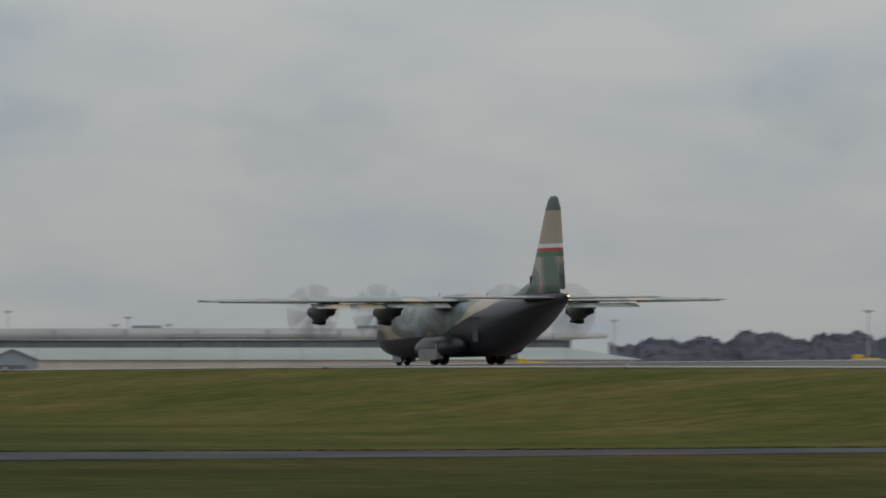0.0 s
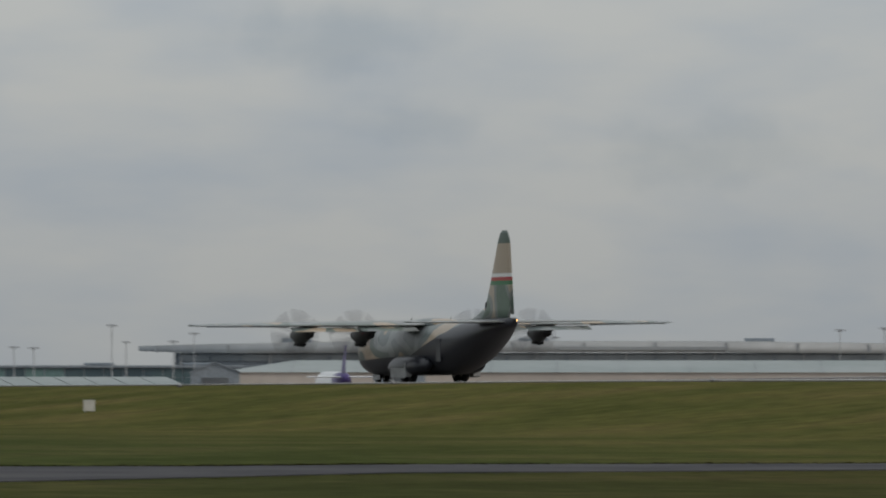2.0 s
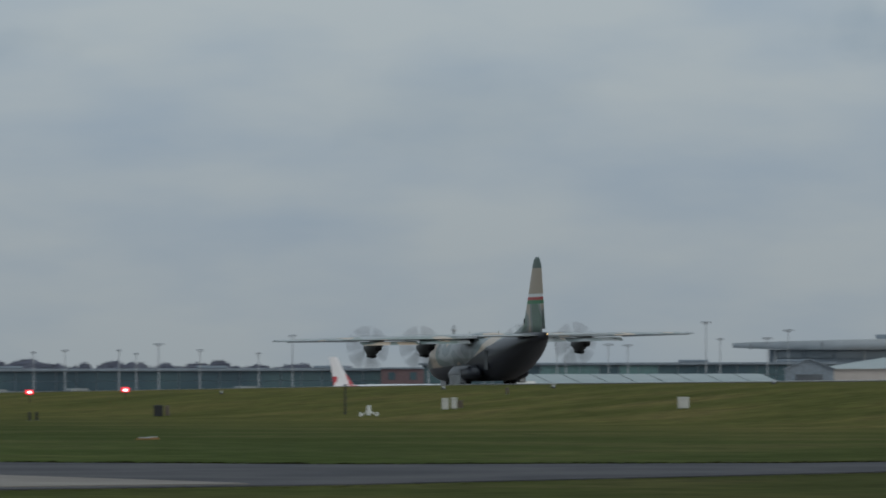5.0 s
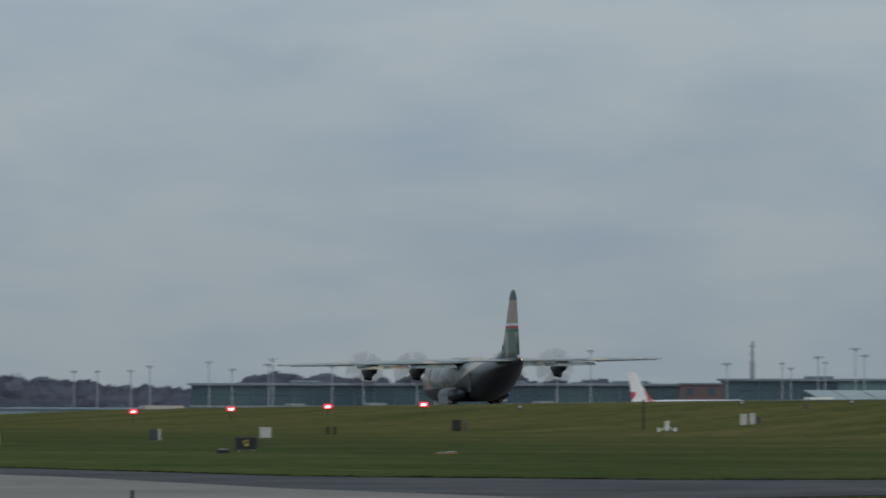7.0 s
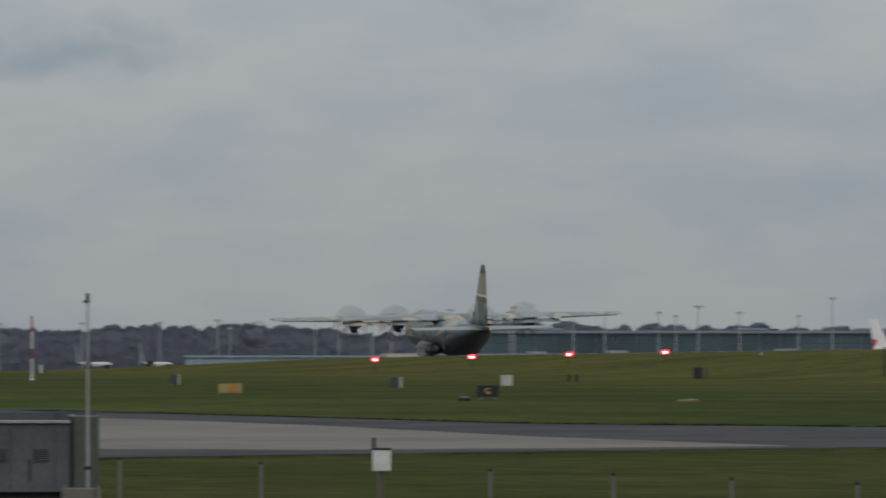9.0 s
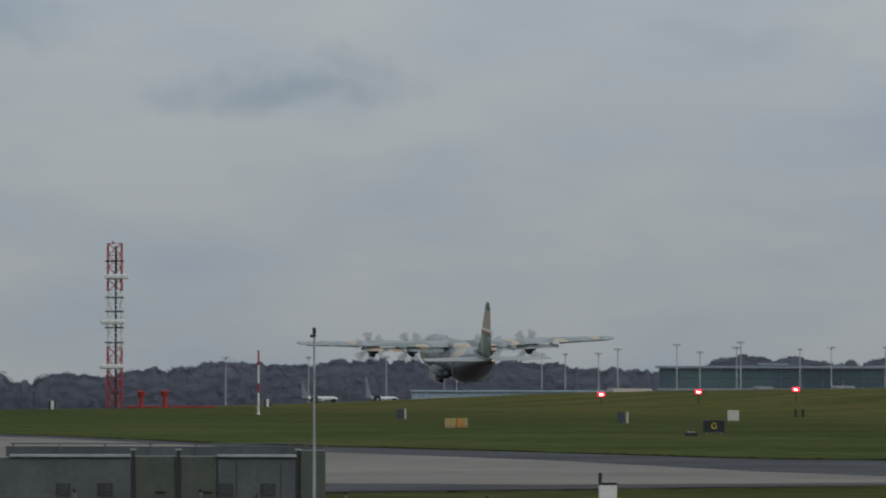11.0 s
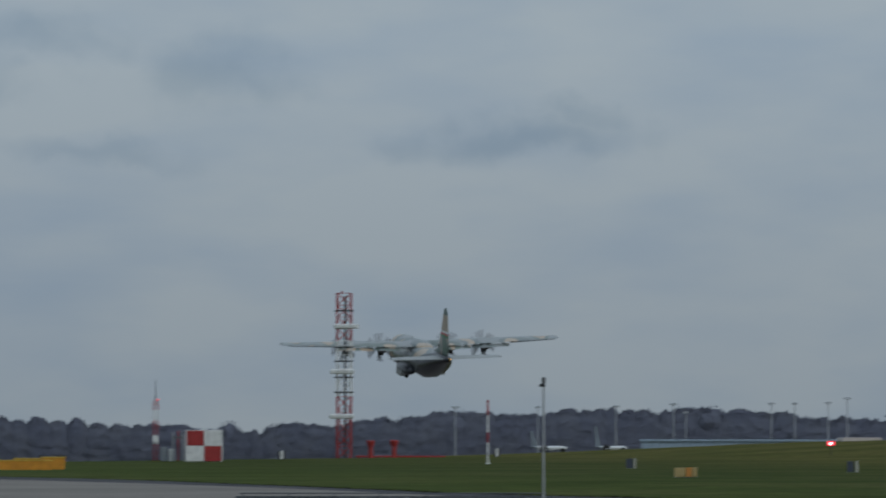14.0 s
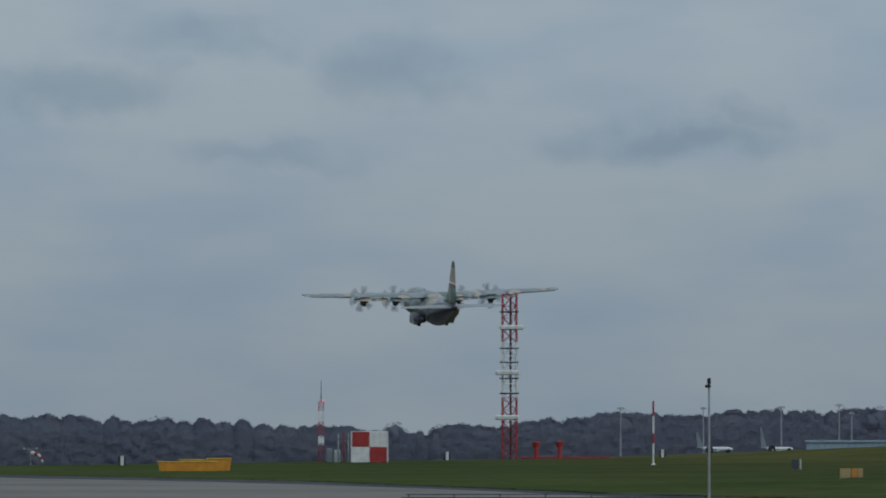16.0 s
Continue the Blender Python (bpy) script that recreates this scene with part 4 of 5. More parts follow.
for i, (db, w, mt) in enumerate(((-0.048, 0.26, YELLOW_BOARD), (-0.018, 0.42, YELLOW_BOARD), (0.022, 0.36, ORANGE), (0.055, 0.3, YELLOW_BOARD))):
    board("yellow_sign", 13.294 + db, 624 + i, w, 0.58, mt, "yellow and orange runway sign panel in the grass", 0.05, "yellow sign panels")
for bb, dd in ((9.193, 797), (11.024, 891), (12.236, 966)):
    t = board("white_marker", bb, dd, 0.28, 0.75, WHITE_PAINT, "upright white marker with a dark side", 0.03, "upright markers", category="marker")
    for x0, x1 in ((-0.3, -0.143), (0.143, 0.26)):
        part("dark_side", box(x0, 0.0, 0.03, x1, 0.15, 0.72), BLACK_PAINT, t, "dark side panel")


def trestle():
    t = thing("trestle", stand(17.12, 767.5), "small white trestle stand in the grass", "trestle")
    part("centre_board", box(-0.15, 0, 0.1, 0.15, 0.1, 0.85, 0.02), WHITE_PAINT, t)
    for sx in (-1, 1):
        part("leg", rod((0, 0.05, 0.5), (sx * 0.65, 0.05, 0.02), 0.04), WHITE_PAINT, t)
        part("foot", box(sx * 0.55, 0, 0, sx * 0.72, 0.12, 0.35, 0.02), WHITE_PAINT, t)


trestle()


def dark_post():
    t = thing("windsock_post", stand(16.987, 778), "thin dark post in the grass", "post")
    part("shaft", rod((0, 0, 0), (0, 0, 2.2), 0.08, 0.06), BLACK_PAINT, t)
    part("cap", rod((0, 0, 2.2), (0, 0, 2.36), 0.1), BLACK_PAINT, t)


dark_post()


def ground_box(b, d, w, h, mat, label):
    t = thing("cable_cover", stand(b, d), label, "cover")
    part("lid", prism([(-w / 2, 0), (w / 2, 0), (w / 2 - 0.15, h), (-w / 2 + 0.15, h)], 0, 0.6), mat, t)
    part("hinge", rod((-w * 0.3, 0.02, h), (w * 0.3, 0.02, h), 0.03), STEEL, t)


ground_box(14.62, 572, 0.8, 0.22, BLACK_PAINT, "low black cover in the grass beside the sign")
ground_box(15.86, 568, 1.1, 0.10, FADED_ORANGE, "flat faded orange cover lying in the grass")
ground_box(15.905, 569, 0.8, 0.13, FADED_ORANGE, "flat orange cover lying in the grass")
for bb, dd in ((17.54, 832.5), (18.16, 807.5), (16.29, 880), (19.4, 770), (20.6, 735), (22.4, 690), (24.1, 640)):
    t = thing("runway_edge_light", stand(bb, dd), "small dark runway edge light on the verge", "light", "runway edge lights")
    part("base", rod((0, 0, 0), (0, 0, 0.12), 0.22, 0.16, 10), BLACK_PAINT, t)
    part("lamp_dome", rod((0, 0, 0.12), (0, 0, 0.34), 0.13, 0.07, 10), STEEL, t)


def red_light(b, d, e):
    m = stand(b, d)
    h = max(0.25, rel(d * math.tan(radians(e + 0.85))) - m.translation.z)
    t = thing("red_lamp", m, "lit red lamp on a short post by the runway", "lamp", "red lamps")
    part("post", rod((0, 0, -0.05), (0, 0, h - 0.15), 0.03), BLACK_PAINT, t)
    part("housing", box(-0.38, -0.05, h - 0.25, 0.38, 0.2, h + 0.24, 0.06), BLACK_PAINT, t)
    part("lens", box(-0.33, -0.12, h - 0.2, 0.33, -0.055, h + 0.2, 0.03), RED_GLOW, t, "glowing red lens")
    part("hot_spot", box(-0.15, -0.15, h - 0.11, 0.15, -0.125, h + 0.05, 0.02), HOT_GLOW, t, "white-hot lamp centre")


RED_GLOW = material("red_glow", [(0.8, 0.05, 0.05), (0.85, 0.06, 0.05)], 2, 0.4, emit=((1.0, 0.04, 0.06), 1.6))
HOT_GLOW = material("hot_glow", [(0.9, 0.7, 0.7), (0.95, 0.75, 0.75)], 2, 0.4, emit=((1.0, 0.68, 0.66), 5.0))
for bb, dd, ee in ((14.115, 930, -1.1005), (14.662, 915, -1.0854), (15.21, 900, -1.0705), (15.75, 888, -1.0583)):
    red_light(bb, dd, ee)


# ---- landing-aid station ----
def lattice(t, w0, w1, z0, z1, bays, mat, r, name="leg"):
    """Four legs with cross-bracing between two heights."""
    def at(i, z):
        k = (z - z0) / (z1 - z0)
        w = (w0 + (w1 - w0) * k) / 2
        return Vector(((-w, w, w, -w)[i % 4], (-w, -w, w, w)[i % 4], z))
    for i in range(4):
        part(name, rod(at(i, z0), at(i, z1), r, n=6), mat, t)
        for k in range(bays):
            a, b = z0 + (z1 - z0) * k / bays, z0 + (z1 - z0) * (k + 1) / bays
            for p, q in ((at(i, a), at(i + 1, b)), (at(i + 1, a), at(i, b)), (at(i, b), at(i + 1, b))):
                part("brace", rod(p, q, r * 0.6, n=5), mat, t)


def glide_mast():
    t = thing("antenna_mast", stand(11.3745, 950, -17), "red and white lattice mast with three white antenna bars", "mast")
    for z0, z1, mat, bays in ((0, 5.8, RED_PAINT, 5), (5.8, 11.0, WHITE_PAINT, 4), (11.0, 15.45, RED_PAINT, 4)):
        lattice(t, 1.3, 1.3, z0, z1, bays, mat, 0.048)
    part("cable_riser", rod((0.1, 0, 0), (0.1, 0, 15.2), 0.1, n=8), BLACK_PAINT, t, "dark cable riser inside the mast")
    for z, x in ((3.95, -0.15), (8.12, -0.1), (12.35, 0.28)):
        a = part("antenna", box(-1.15 + x, -1.05, z - 0.22, 1.15 + x, -0.75, z + 0.22, 0.1), WHITE_PAINT, t, "white antenna bar")
        part("bracket", box(-0.5, -0.75, z - 0.06, 0.5, -0.6, z + 0.06), STEEL, a)
    for z in (6.2, 7.6, 9.1, 10.4, 13.8):
        part("platform_bar", rod((-0.85, -0.8, z), (0.95, -0.8, z), 0.06, n=6), BLACK_PAINT, t, "dark cross bar")
    part("obstruction_lamp", rod((-0.2, 0, 15.45), (-0.2, 0, 15.65), 0.08), RED_PAINT, t, "small red lamp on top")


def checkered_hut():
    t = thing("equipment_hut", stand(10.586, 850.5, -10.6), "equipment hut chequered in red and white squares", "hut")
    w, h = 2.92, 2.62
    body = part("body", box(-w / 2, 0, 0, w / 2, 3.6, h, 0.03), WHITE_PAINT, t)
    for i in range(2):
        for j in range(2):
            part("panel", box(-w / 2 + 0.02 + i * w / 2, -0.05, 0.04 + j * h / 2, -w / 2 - 0.02 + (i + 1) * w / 2, -0.002, h / 2 - 0.02 + j * h / 2), RED_PAINT if (i + j) % 2 else WHITE_PAINT, body, "red square panel" if (i + j) % 2 else "white square panel")
    part("corner_strip", box(-w / 2 - 0.1, -0.06, 0, -w / 2 - 0.003, 0.1, h), WHITE_PAINT, body)
    part("corner_strip", box(w / 2 + 0.003, -0.06, 0, w / 2 + 0.1, 0.1, h), WHITE_PAINT, body)
    t = thing("switch_rack", stand(10.44, 856), "grey equipment rack with pipes beside the hut", "rack")
    for x in (-0.45, 0.0, 0.4):
        part("upright", rod((x, 0, 0), (x, 0, 2.6 - 0.3 * abs(x)), 0.06), RED_PAINT if x == 0 else STEEL, t)
    part("cabinet", box(-0.8, 0.1, 0.0, -0.3, 0.5, 1.05, 0.03), WHITE_PAINT, t)
    part("cabinet", box(-1.45, 0.1, 0.0, -0.95, 0.5, 1.2, 0.03), CLADDING, t)
    part("shelf", box(-0.5, -0.05, 1.9, 0.45, 0.2, 2.1), CONTAINER_GREY, t)


def small_mast():
    t = thing("monitor_mast", stand(10.313, 857), "thin red and white lattice mast with a whip", "mast")
    for z0, z1, mat in ((0, 1.4, RED_PAINT), (1.4, 2.2, WHITE_PAINT), (2.2, 3.4, RED_PAINT), (3.4, 4.3, WHITE_PAINT), (4.3, 5.1, RED_PAINT)):
        lattice(t, 0.42, 0.42, z0, z1, 2, mat, 0.035)
    part("whip", rod((0, 0, 5.1), (0, 0, 6.9), 0.04, 0.02), BLACK_PAINT, t)
    part("lamp", rod((0.18, 0, 5.1), (0.18, 0, 5.3), 0.05), RED_GLOW, t, "small lit red lamp")
    part("box", box(-0.25, -0.32, 1.6, 0.25, -0.22, 2.1, 0.02), WHITE_PAINT, t)


def red_stand(b, d):
    t = thing("monitor_stand", stand(b, d), "red mushroom-headed monitor stand in the grass", "stand", "red monitor stands")
    part("column", rod((0, 0, 0), (0, 0, 1.15), 0.24, 0.22, 12), RED_PAINT, t)
    part("head", rod((0, 0, 1.15), (0, 0, 1.6), 0.3, 0.42, 14), RED_PAINT, t)
    part("cap", rod((0, 0, 1.6), (0, 0, 1.68), 0.4, 0.3, 14), RED_PAINT, t)


glide_mast()
checkered_hut()
small_mast()
red_stand(11.524, 955)
red_stand(11.656, 955)
rail = thing("red_rail", stand(11.69, 958), "low red rail along the grass", "rail")
part("bar", box(-4.2, 0, 0.05, 4.2, 0.3, 0.22, 0.03), RED_PAINT, rail)
for i in range(6):
    part("foot", box(-4 + 1.6 * i, -0.05, -0.1, -3.8 + 1.6 * i, 0.35, 0.049), RED_PAINT, rail)


def windsock():
    d, b = 1300, 8.70
    m = stand(b, d)
    h = rel(d * math.tan(radians(-0.30))) - m.translation.z
    t = thing("windsock", m, "red and white windsock drooping from a slim post", "windsock")
    part("post", rod((-0.5, 0, 0), (-0.5, 0, h), 0.06, 0.04), STEEL, t)
    part("lamp_bar", rod((-1.3, 0, h + 0.55), (0.3, 0, h + 0.55), 0.03, n=6, bm=rod((-0.5, 0, h), (-0.5, 0, h + 0.55), 0.03, n=6)), STEEL, t)
    for x in (-1.3, 0.3):
        part("lamp", rod((x, 0, h + 0.55), (x, 0, h + 0.75), 0.09, 0.07), WHITE_PAINT, t, "small white lamp")
    at = [(-0.45, 0.05, 0.24), (0.0, 0.04, 0.22), (0.4, -0.12, 0.2), (0.72, -0.42, 0.17), (0.95, -0.8, 0.14), (1.05, -1.15, 0.1)]
    for i, (p, q) in enumerate(zip(at, at[1:])):
        part("ring", rod((p[0], 0, h + p[1]), (q[0], 0, h + q[1]), p[2], q[2], 12), RED_PAINT if i % 2 else WHITE_PAINT, t, "red cloth ring" if i % 2 else "white cloth ring")


windsock()


def yellow_barriers():
    for i, (b, d, l) in enumerate(((9.565, 716, 4.2), (9.66, 724, 3.6), (9.74, 722, 1.7))):
        t = thing("skip_barrier", stand(b, d, -b + 3), "yellow moulded barrier trough on the grass", "barrier", "yellow barriers")
        part("trough", prism([(-l / 2 + 0.12, 0), (l / 2 - 0.12, 0), (l / 2, 0.62 + 0.1 * i), (-l / 2, 0.62 + 0.1 * i)], 0, 0.9), YELLOW_ORANGE, t)
        n = max(2, int(l / 0.6))
        for k in range(n):
            x = -l / 2 + 0.3 + (l - 0.6) * k / (n - 1)
            part("rib", box(x - 0.05, -0.07, 0.03, x + 0.05, -0.002, 0.55), YELLOW_ORANGE, t)
        part("rim", box(-l / 2 - 0.05, -0.06, 0.625 + 0.1 * i, l / 2 + 0.05, 0.95, 0.70 + 0.1 * i, 0.02), YELLOW_PAINT, t)


YELLOW_ORANGE = plain("yellow_orange_plastic", (0.60, 0.27, 0.02), 0.6)
yellow_barriers()


def banded_pole():
    t = thing("marker_pole", stand(12.184, 811), "thin white pole with red bands in the grass", "pole")
    for z0, z1, mat in ((0.1, 1.7, WHITE_PAINT), (1.7, 2.5, RED_PAINT), (2.5, 3.9, WHITE_PAINT), (3.9, 5.1, RED_PAINT)):
        part("band", rod((0, 0, z0), (0, 0, z1), 0.08, n=10), mat, t)
    part("foot", rod((0, 0, -0.05), (0, 0, 0.1), 0.22, 0.12, 10), WHITE_PAINT, t)


banded_pole()


# ---- near side: plant containers, camera pole, fence ----
def near_plant():
    d = 340
    m = stand(11.644, d)
    h = 2.6
    t = thing("plant_container", m, "grey steel plant container row with grey-green panels", "container")
    w = 10.9
    x = [-w / 2, -w / 2 + 4.43, -w / 2 + 4.53, -w / 2 + 5.93, -w / 2 + 6.05, -w / 2 + 7.3, -w / 2 + 9.93, -w / 2 + 10.05, w / 2]
    part("back_wall", box(x[0] + 0.15, 5.0, 0, w / 2, 5.12, h + 0.2), CONTAINER_GREY, t)
    left = part("left_unit", box(x[0], 0, 0.12, x[1], 2.4, h - 0.12, 0.02), CONTAINER_GREY, t)
    part("panel", box(x[2], 0.05, 0, x[3], 2.4, h - 0.08, 0.02), PANEL_GREEN, t, "grey-green panel")
    part("panel", box(x[4], 0.05, 0, x[5] - 0.004, 2.4, h - 0.08, 0.02), PANEL_GREEN, t, "grey-green panel")
    right = part("right_unit", box(x[5], 0, 0.18, x[6], 2.4, h - 0.12, 0.02), CONTAINER_GREY, t)
    part("end_panel", box(x[7], 0.02, 0, x[8], 2.6, h + 0.12, 0.02), PANEL_GREEN, t, "grey-green end panel")
    for k in (1, 3, 6):
        part("gap_post", box(x[k] + 0.012, -0.04, 0, x[k + 1] - 0.012, 0.12, h + 0.12), BLACK_PAINT, t, "dark post with a cap between the units")
        part("post_cap", box(x[k] - 0.05, -0.08, h + 0.123, x[k + 1] + 0.05, 0.16, h + 0.18), STEEL, t)
    for xx, unit in ((x[0] + 1.92, left), (x[0] + 3.33, left), (x[5] + 0.05, right), (x[5] + 1.46, right)):
        part("louvre_frame", box(xx - 0.04, -0.03, 1.18, xx + 0.5, -0.003, 1.66, 0.01), CONTAINER_GREY, unit)
        lv = part("louvre", box(xx, -0.05, 1.22, xx + 0.46, -0.031, 1.62, 0.005), BLACK_PAINT, unit, "dark louvred vent")
        for j in range(5):
            part("slat", box(xx + 0.03, -0.075, 1.25 + 0.075 * j, xx + 0.43, -0.051, 1.285 + 0.075 * j), CONTAINER_GREY, lv)
    part("handle", rod((x[5] + 1.3, -0.06, 0.55), (x[5] + 1.3, -0.06, 1.3), 0.025, n=6), BLACK_PAINT, right, "long dark door handle")
    for xx in (x[2] + 0.7, x[4] + 0.75):
        part("panel_handle", box(xx, -0.03, 1.3, xx + 0.3, 0.048, 1.36, 0.01), BLACK_PAINT, t, "short dark handle")
    for xx in (x[5] + 0.62, x[5] + 2.1):
        part("door_seam", box(xx, -0.012, 0.3, xx + 0.02, -0.002, h - 0.3), BLACK_PAINT, right, "narrow dark door joint")
    # black block stands in for the shaded gap under this unit
    part("gap_shade", box(x[5] - 0.2, 0.3, 0, x[6], 2.2, 0.175), BLACK_PAINT, right)
    for a, b in ((x[0] + 0.35, x[1] - 0.05), (x[5] - 0.02, x[6])):
        part("gutter", box(a, -0.12, h - 0.11, b, 0.1, h - 0.02, 0.01), STEEL, t, "bright metal roof gutter")
        part("roof", box(a, 0.12, h - 0.118, b, 2.4, h - 0.03), CONTAINER_GREY, t)
    for i in range(7):
        xx = x[0] + 0.4 + i * 1.55
        part("rail_post", rod((xx, 4.9, 0), (xx, 4.9, h + 0.32), 0.025, n=6), CONTAINER_GREY, t)
    part("hand_rail", rod((x[0] + 0.3, 4.9, h + 0.3), (x[8] - 0.2, 4.9, h + 0.3), 0.02, n=6), CONTAINER_GREY, t)
    c = thing("concrete_plinth", stand(12.46, 334), "low concrete plinth before the container", "plinth")
    part("block", box(-0.65, 0, 0, 0.65, 0.8, 0.42, 0.03), CONCRETE, c)
    for sx in (-0.6, 0.5):
        part("corner_post", box(sx, -0.08, 0, sx + 0.12, -0.003, 0.5, 0.01), CONCRETE, c)
    p = thing("camera_pole", stand(12.498, 336), "tall pale metal pole with a dark lamp head", "pole")
    part("shaft", rod((0, 0, 0), (0, 0, 2.9), 0.06, 0.05, 12), STEEL, p)
    part("upper_shaft", rod((0, 0, 2.9), (0, 0, 6.6), 0.042, 0.03, 12), STEEL, p)
    hd = part("lamp_head", box(-0.06, -0.12, 6.6, 0.06, 0.1, 6.82, 0.03), BLACK_PAINT, p, "dark lamp head")
    part("hood", box(-0.14, -0.14, 6.5, 0.06, 0.12, 6.598, 0.02), BLACK_PAINT, hd)
    part("clamp", box(-0.12, -0.12, 1.0, 0.12, 0.12, 1.12, 0.02), BLACK_PAINT, p)


near_plant()


POST_GREY = plain("weathered_post", (0.17, 0.165, 0.155), 0.85)


def fence():
    t = thing("boundary_fence", stand(14.1, 313), "boundary fence of grey posts and thin wires", "fence")
    inv = t.matrix_world.inverted()
    tops = []
    for b in (7.65, 8.35, 9.05, 9.75, 10.45, 11.15, 11.86, 12.678, 13.473, 14.14, 14.765, 15.458, 16.124, 16.83, 17.59, 18.3, 19.0, 19.7, 20.4):
        d = min(335, 313 - (b - 14.1) * 11.7)
        x, y = spot(b, d)
        p = inv @ Vector((x, y, ground(x, y)))
        post = part("post", box(p.x - 0.05, p.y - 0.05, p.z - 0.1, p.x + 0.05, p.y + 0.05, p.z + 1.4, 0.015), POST_GREY, t)
        part("cap", box(p.x - 0.06, p.y - 0.06, p.z + 1.401, p.x + 0.06, p.y + 0.06, p.z + 1.5, 0.02), BLACK_PAINT, post, "dark post cap")
        tops.append(p)
    for hgt in (0.5, 0.95, 1.4):
        for a, c in zip(tops, tops[1:]):
            part("wire", rod(a + Vector((0, -0.07, hgt)), c + Vector((0, -0.07, hgt)), 0.002, n=4), BLACK_PAINT, t)
    bx = thing("fence_box", stand(14.152, 311), "white metal box with a dark stub on a fence stake", "box")
    part("stake", box(-0.06, 0, -0.1, 0.06, 0.1, 1.32), WOOD, bx)
    part("case", box(-0.28, -0.25, 1.32, 0.28, 0.2, 1.98, 0.03), WHITE_PAINT, bx)
    part("stub", rod((-0.23, 0, 2.041), (-0.23, 0, 2.34), 0.055), BLACK_PAINT, bx, "dark stub aerial")
    part("lid", box(-0.3, -0.27, 1.981, 0.3, 0.22, 2.04, 0.01), BLACK_PAINT, bx, "dark lid")


fence()


# ---- trees ----
from mathutils import noise

BARK = material("bark", [(0.05, 0.04, 0.035), (0.09, 0.075, 0.06)], 2.0, 0.9, 0, 0.2, 5)
# distance haze is painted into this foliage as a pale blue-grey
LEAVES = material("hazed_winter_foliage", [(0.185, 0.198, 0.258), (0.20, 0.213, 0.27), (0.218, 0.23, 0.28)], 0.16, 0.95, 0, 0, 6, spec=0.0)


def lit_from(m, way):
    """Fine leaves and blades take the light as the mass that they make up."""
    nt = m.node_tree
    n = nt.nodes.new("ShaderNodeCombineXYZ")
    for i, v in enumerate(Vector(way).normalized()):
        n.inputs[i].default_value = v
    nt.links.new(n.outputs[0], nt.nodes["Principled BSDF"].inputs["Normal"])


def let_light_through(m, share):
    """Leaves pass part of the light on to their far side."""
    nt = m.node_tree
    bsdf, out = nt.nodes["Principled BSDF"], nt.nodes["Material Output"]
    tr = nt.nodes.new("ShaderNodeBsdfTranslucent")
    nt.links.new(bsdf.inputs["Base Color"].links[0].from_socket, tr.inputs["Color"])
    mx = nt.nodes.new("ShaderNodeMixShader")
    mx.inputs[0].default_value = share
    nt.links.new(bsdf.outputs[0], mx.inputs[1])
    nt.links.new(tr.outputs[0], mx.inputs[2])
    nt.links.new(mx.outputs[0], out.inputs["Surface"])


lit_from(LEAVES, (-0.15, -0.7, 0.7))
let_light_through(LEAVES, 0.3)
RNG = random.Random(11)


def crown_lobes(h, w):
    """The round masses that make up a crown: place and radius of each."""
    lobes = [(0, 0, h - w * 0.44, w * 0.4), (0, 0, h * 0.35, w * 0.36)]
    for i in range(9):
        a = RNG.uniform(0, 6.28)
        lobes.append((math.cos(a) * w * 0.28, math.sin(a) * w * 0.2, h * RNG.uniform(0.25, 0.8), w * RNG.uniform(0.16, 0.3)))
    return lobes


def crown_points(lobes, h, n):
    """Small leaf clumps over the lobes, with gaps between them."""
    out = []
    for i in range(n):
        x, y, z, r = lobes[i % len(lobes)]
        u, v = RNG.uniform(-1, 1), RNG.uniform(0, 6.28)
        s = math.sqrt(1 - u * u)
        k = r * RNG.uniform(0.9, 1.1)
        out.append((x + k * s * math.cos(v), y + k * s * math.sin(v), min(h, z + k * u * 1.05)))
    return out


def ball():
    bm = bmesh.new()
    bmesh.ops.create_icosphere(bm, subdivisions=2, radius=1)
    out = [tuple(v.co) for v in bm.verts], [tuple(v.index for v in f.verts) for f in bm.faces]
    bm.free()
    return out


BALL = ball()


def leaf_mesh(name, clumps, size, cores=()):
    """Leaf clumps over uneven inner masses of twigs."""
    verts, faces = [], []
    for x, y, z, rx, rz in cores:
        n = len(verts)
        for a, b, c in BALL[0]:
            k = RNG.uniform(0.8, 0.98)
            verts.append((x + a * rx * k, y + b * rx * k, z + c * rz * k))
        faces += [tuple(n + i for i in f) for f in BALL[1]]
    for x, y, z in clumps:
        n = len(verts)
        for _ in range(5):
            verts.append((x + RNG.uniform(-size, size), y + RNG.uniform(-size, size), z + RNG.uniform(-size, size) * 0.8))
        faces += [(n, n + 1, n + 2), (n + 2, n + 3, n + 4), (n, n + 3, n + 1)]
    me = bpy.data.meshes.new(name)
    me.from_pydata(verts, [], faces)
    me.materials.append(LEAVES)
    me.update()
    for p in me.polygons:
        p.use_smooth = False
    return me


def trunk_mesh(h):
    bm = rod((0, 0, -0.3), (0, 0, h * 0.75), h * 0.028, h * 0.008, 7)
    for i in range(5):
        a = RNG.uniform(0, 6.28)
        z = h * RNG.uniform(0.2, 0.5)
        rod((0, 0, z), (math.cos(a) * h * 0.2, math.sin(a) * h * 0.2, z + h * 0.25), h * 0.012, h * 0.003, 5, bm)
    return bm


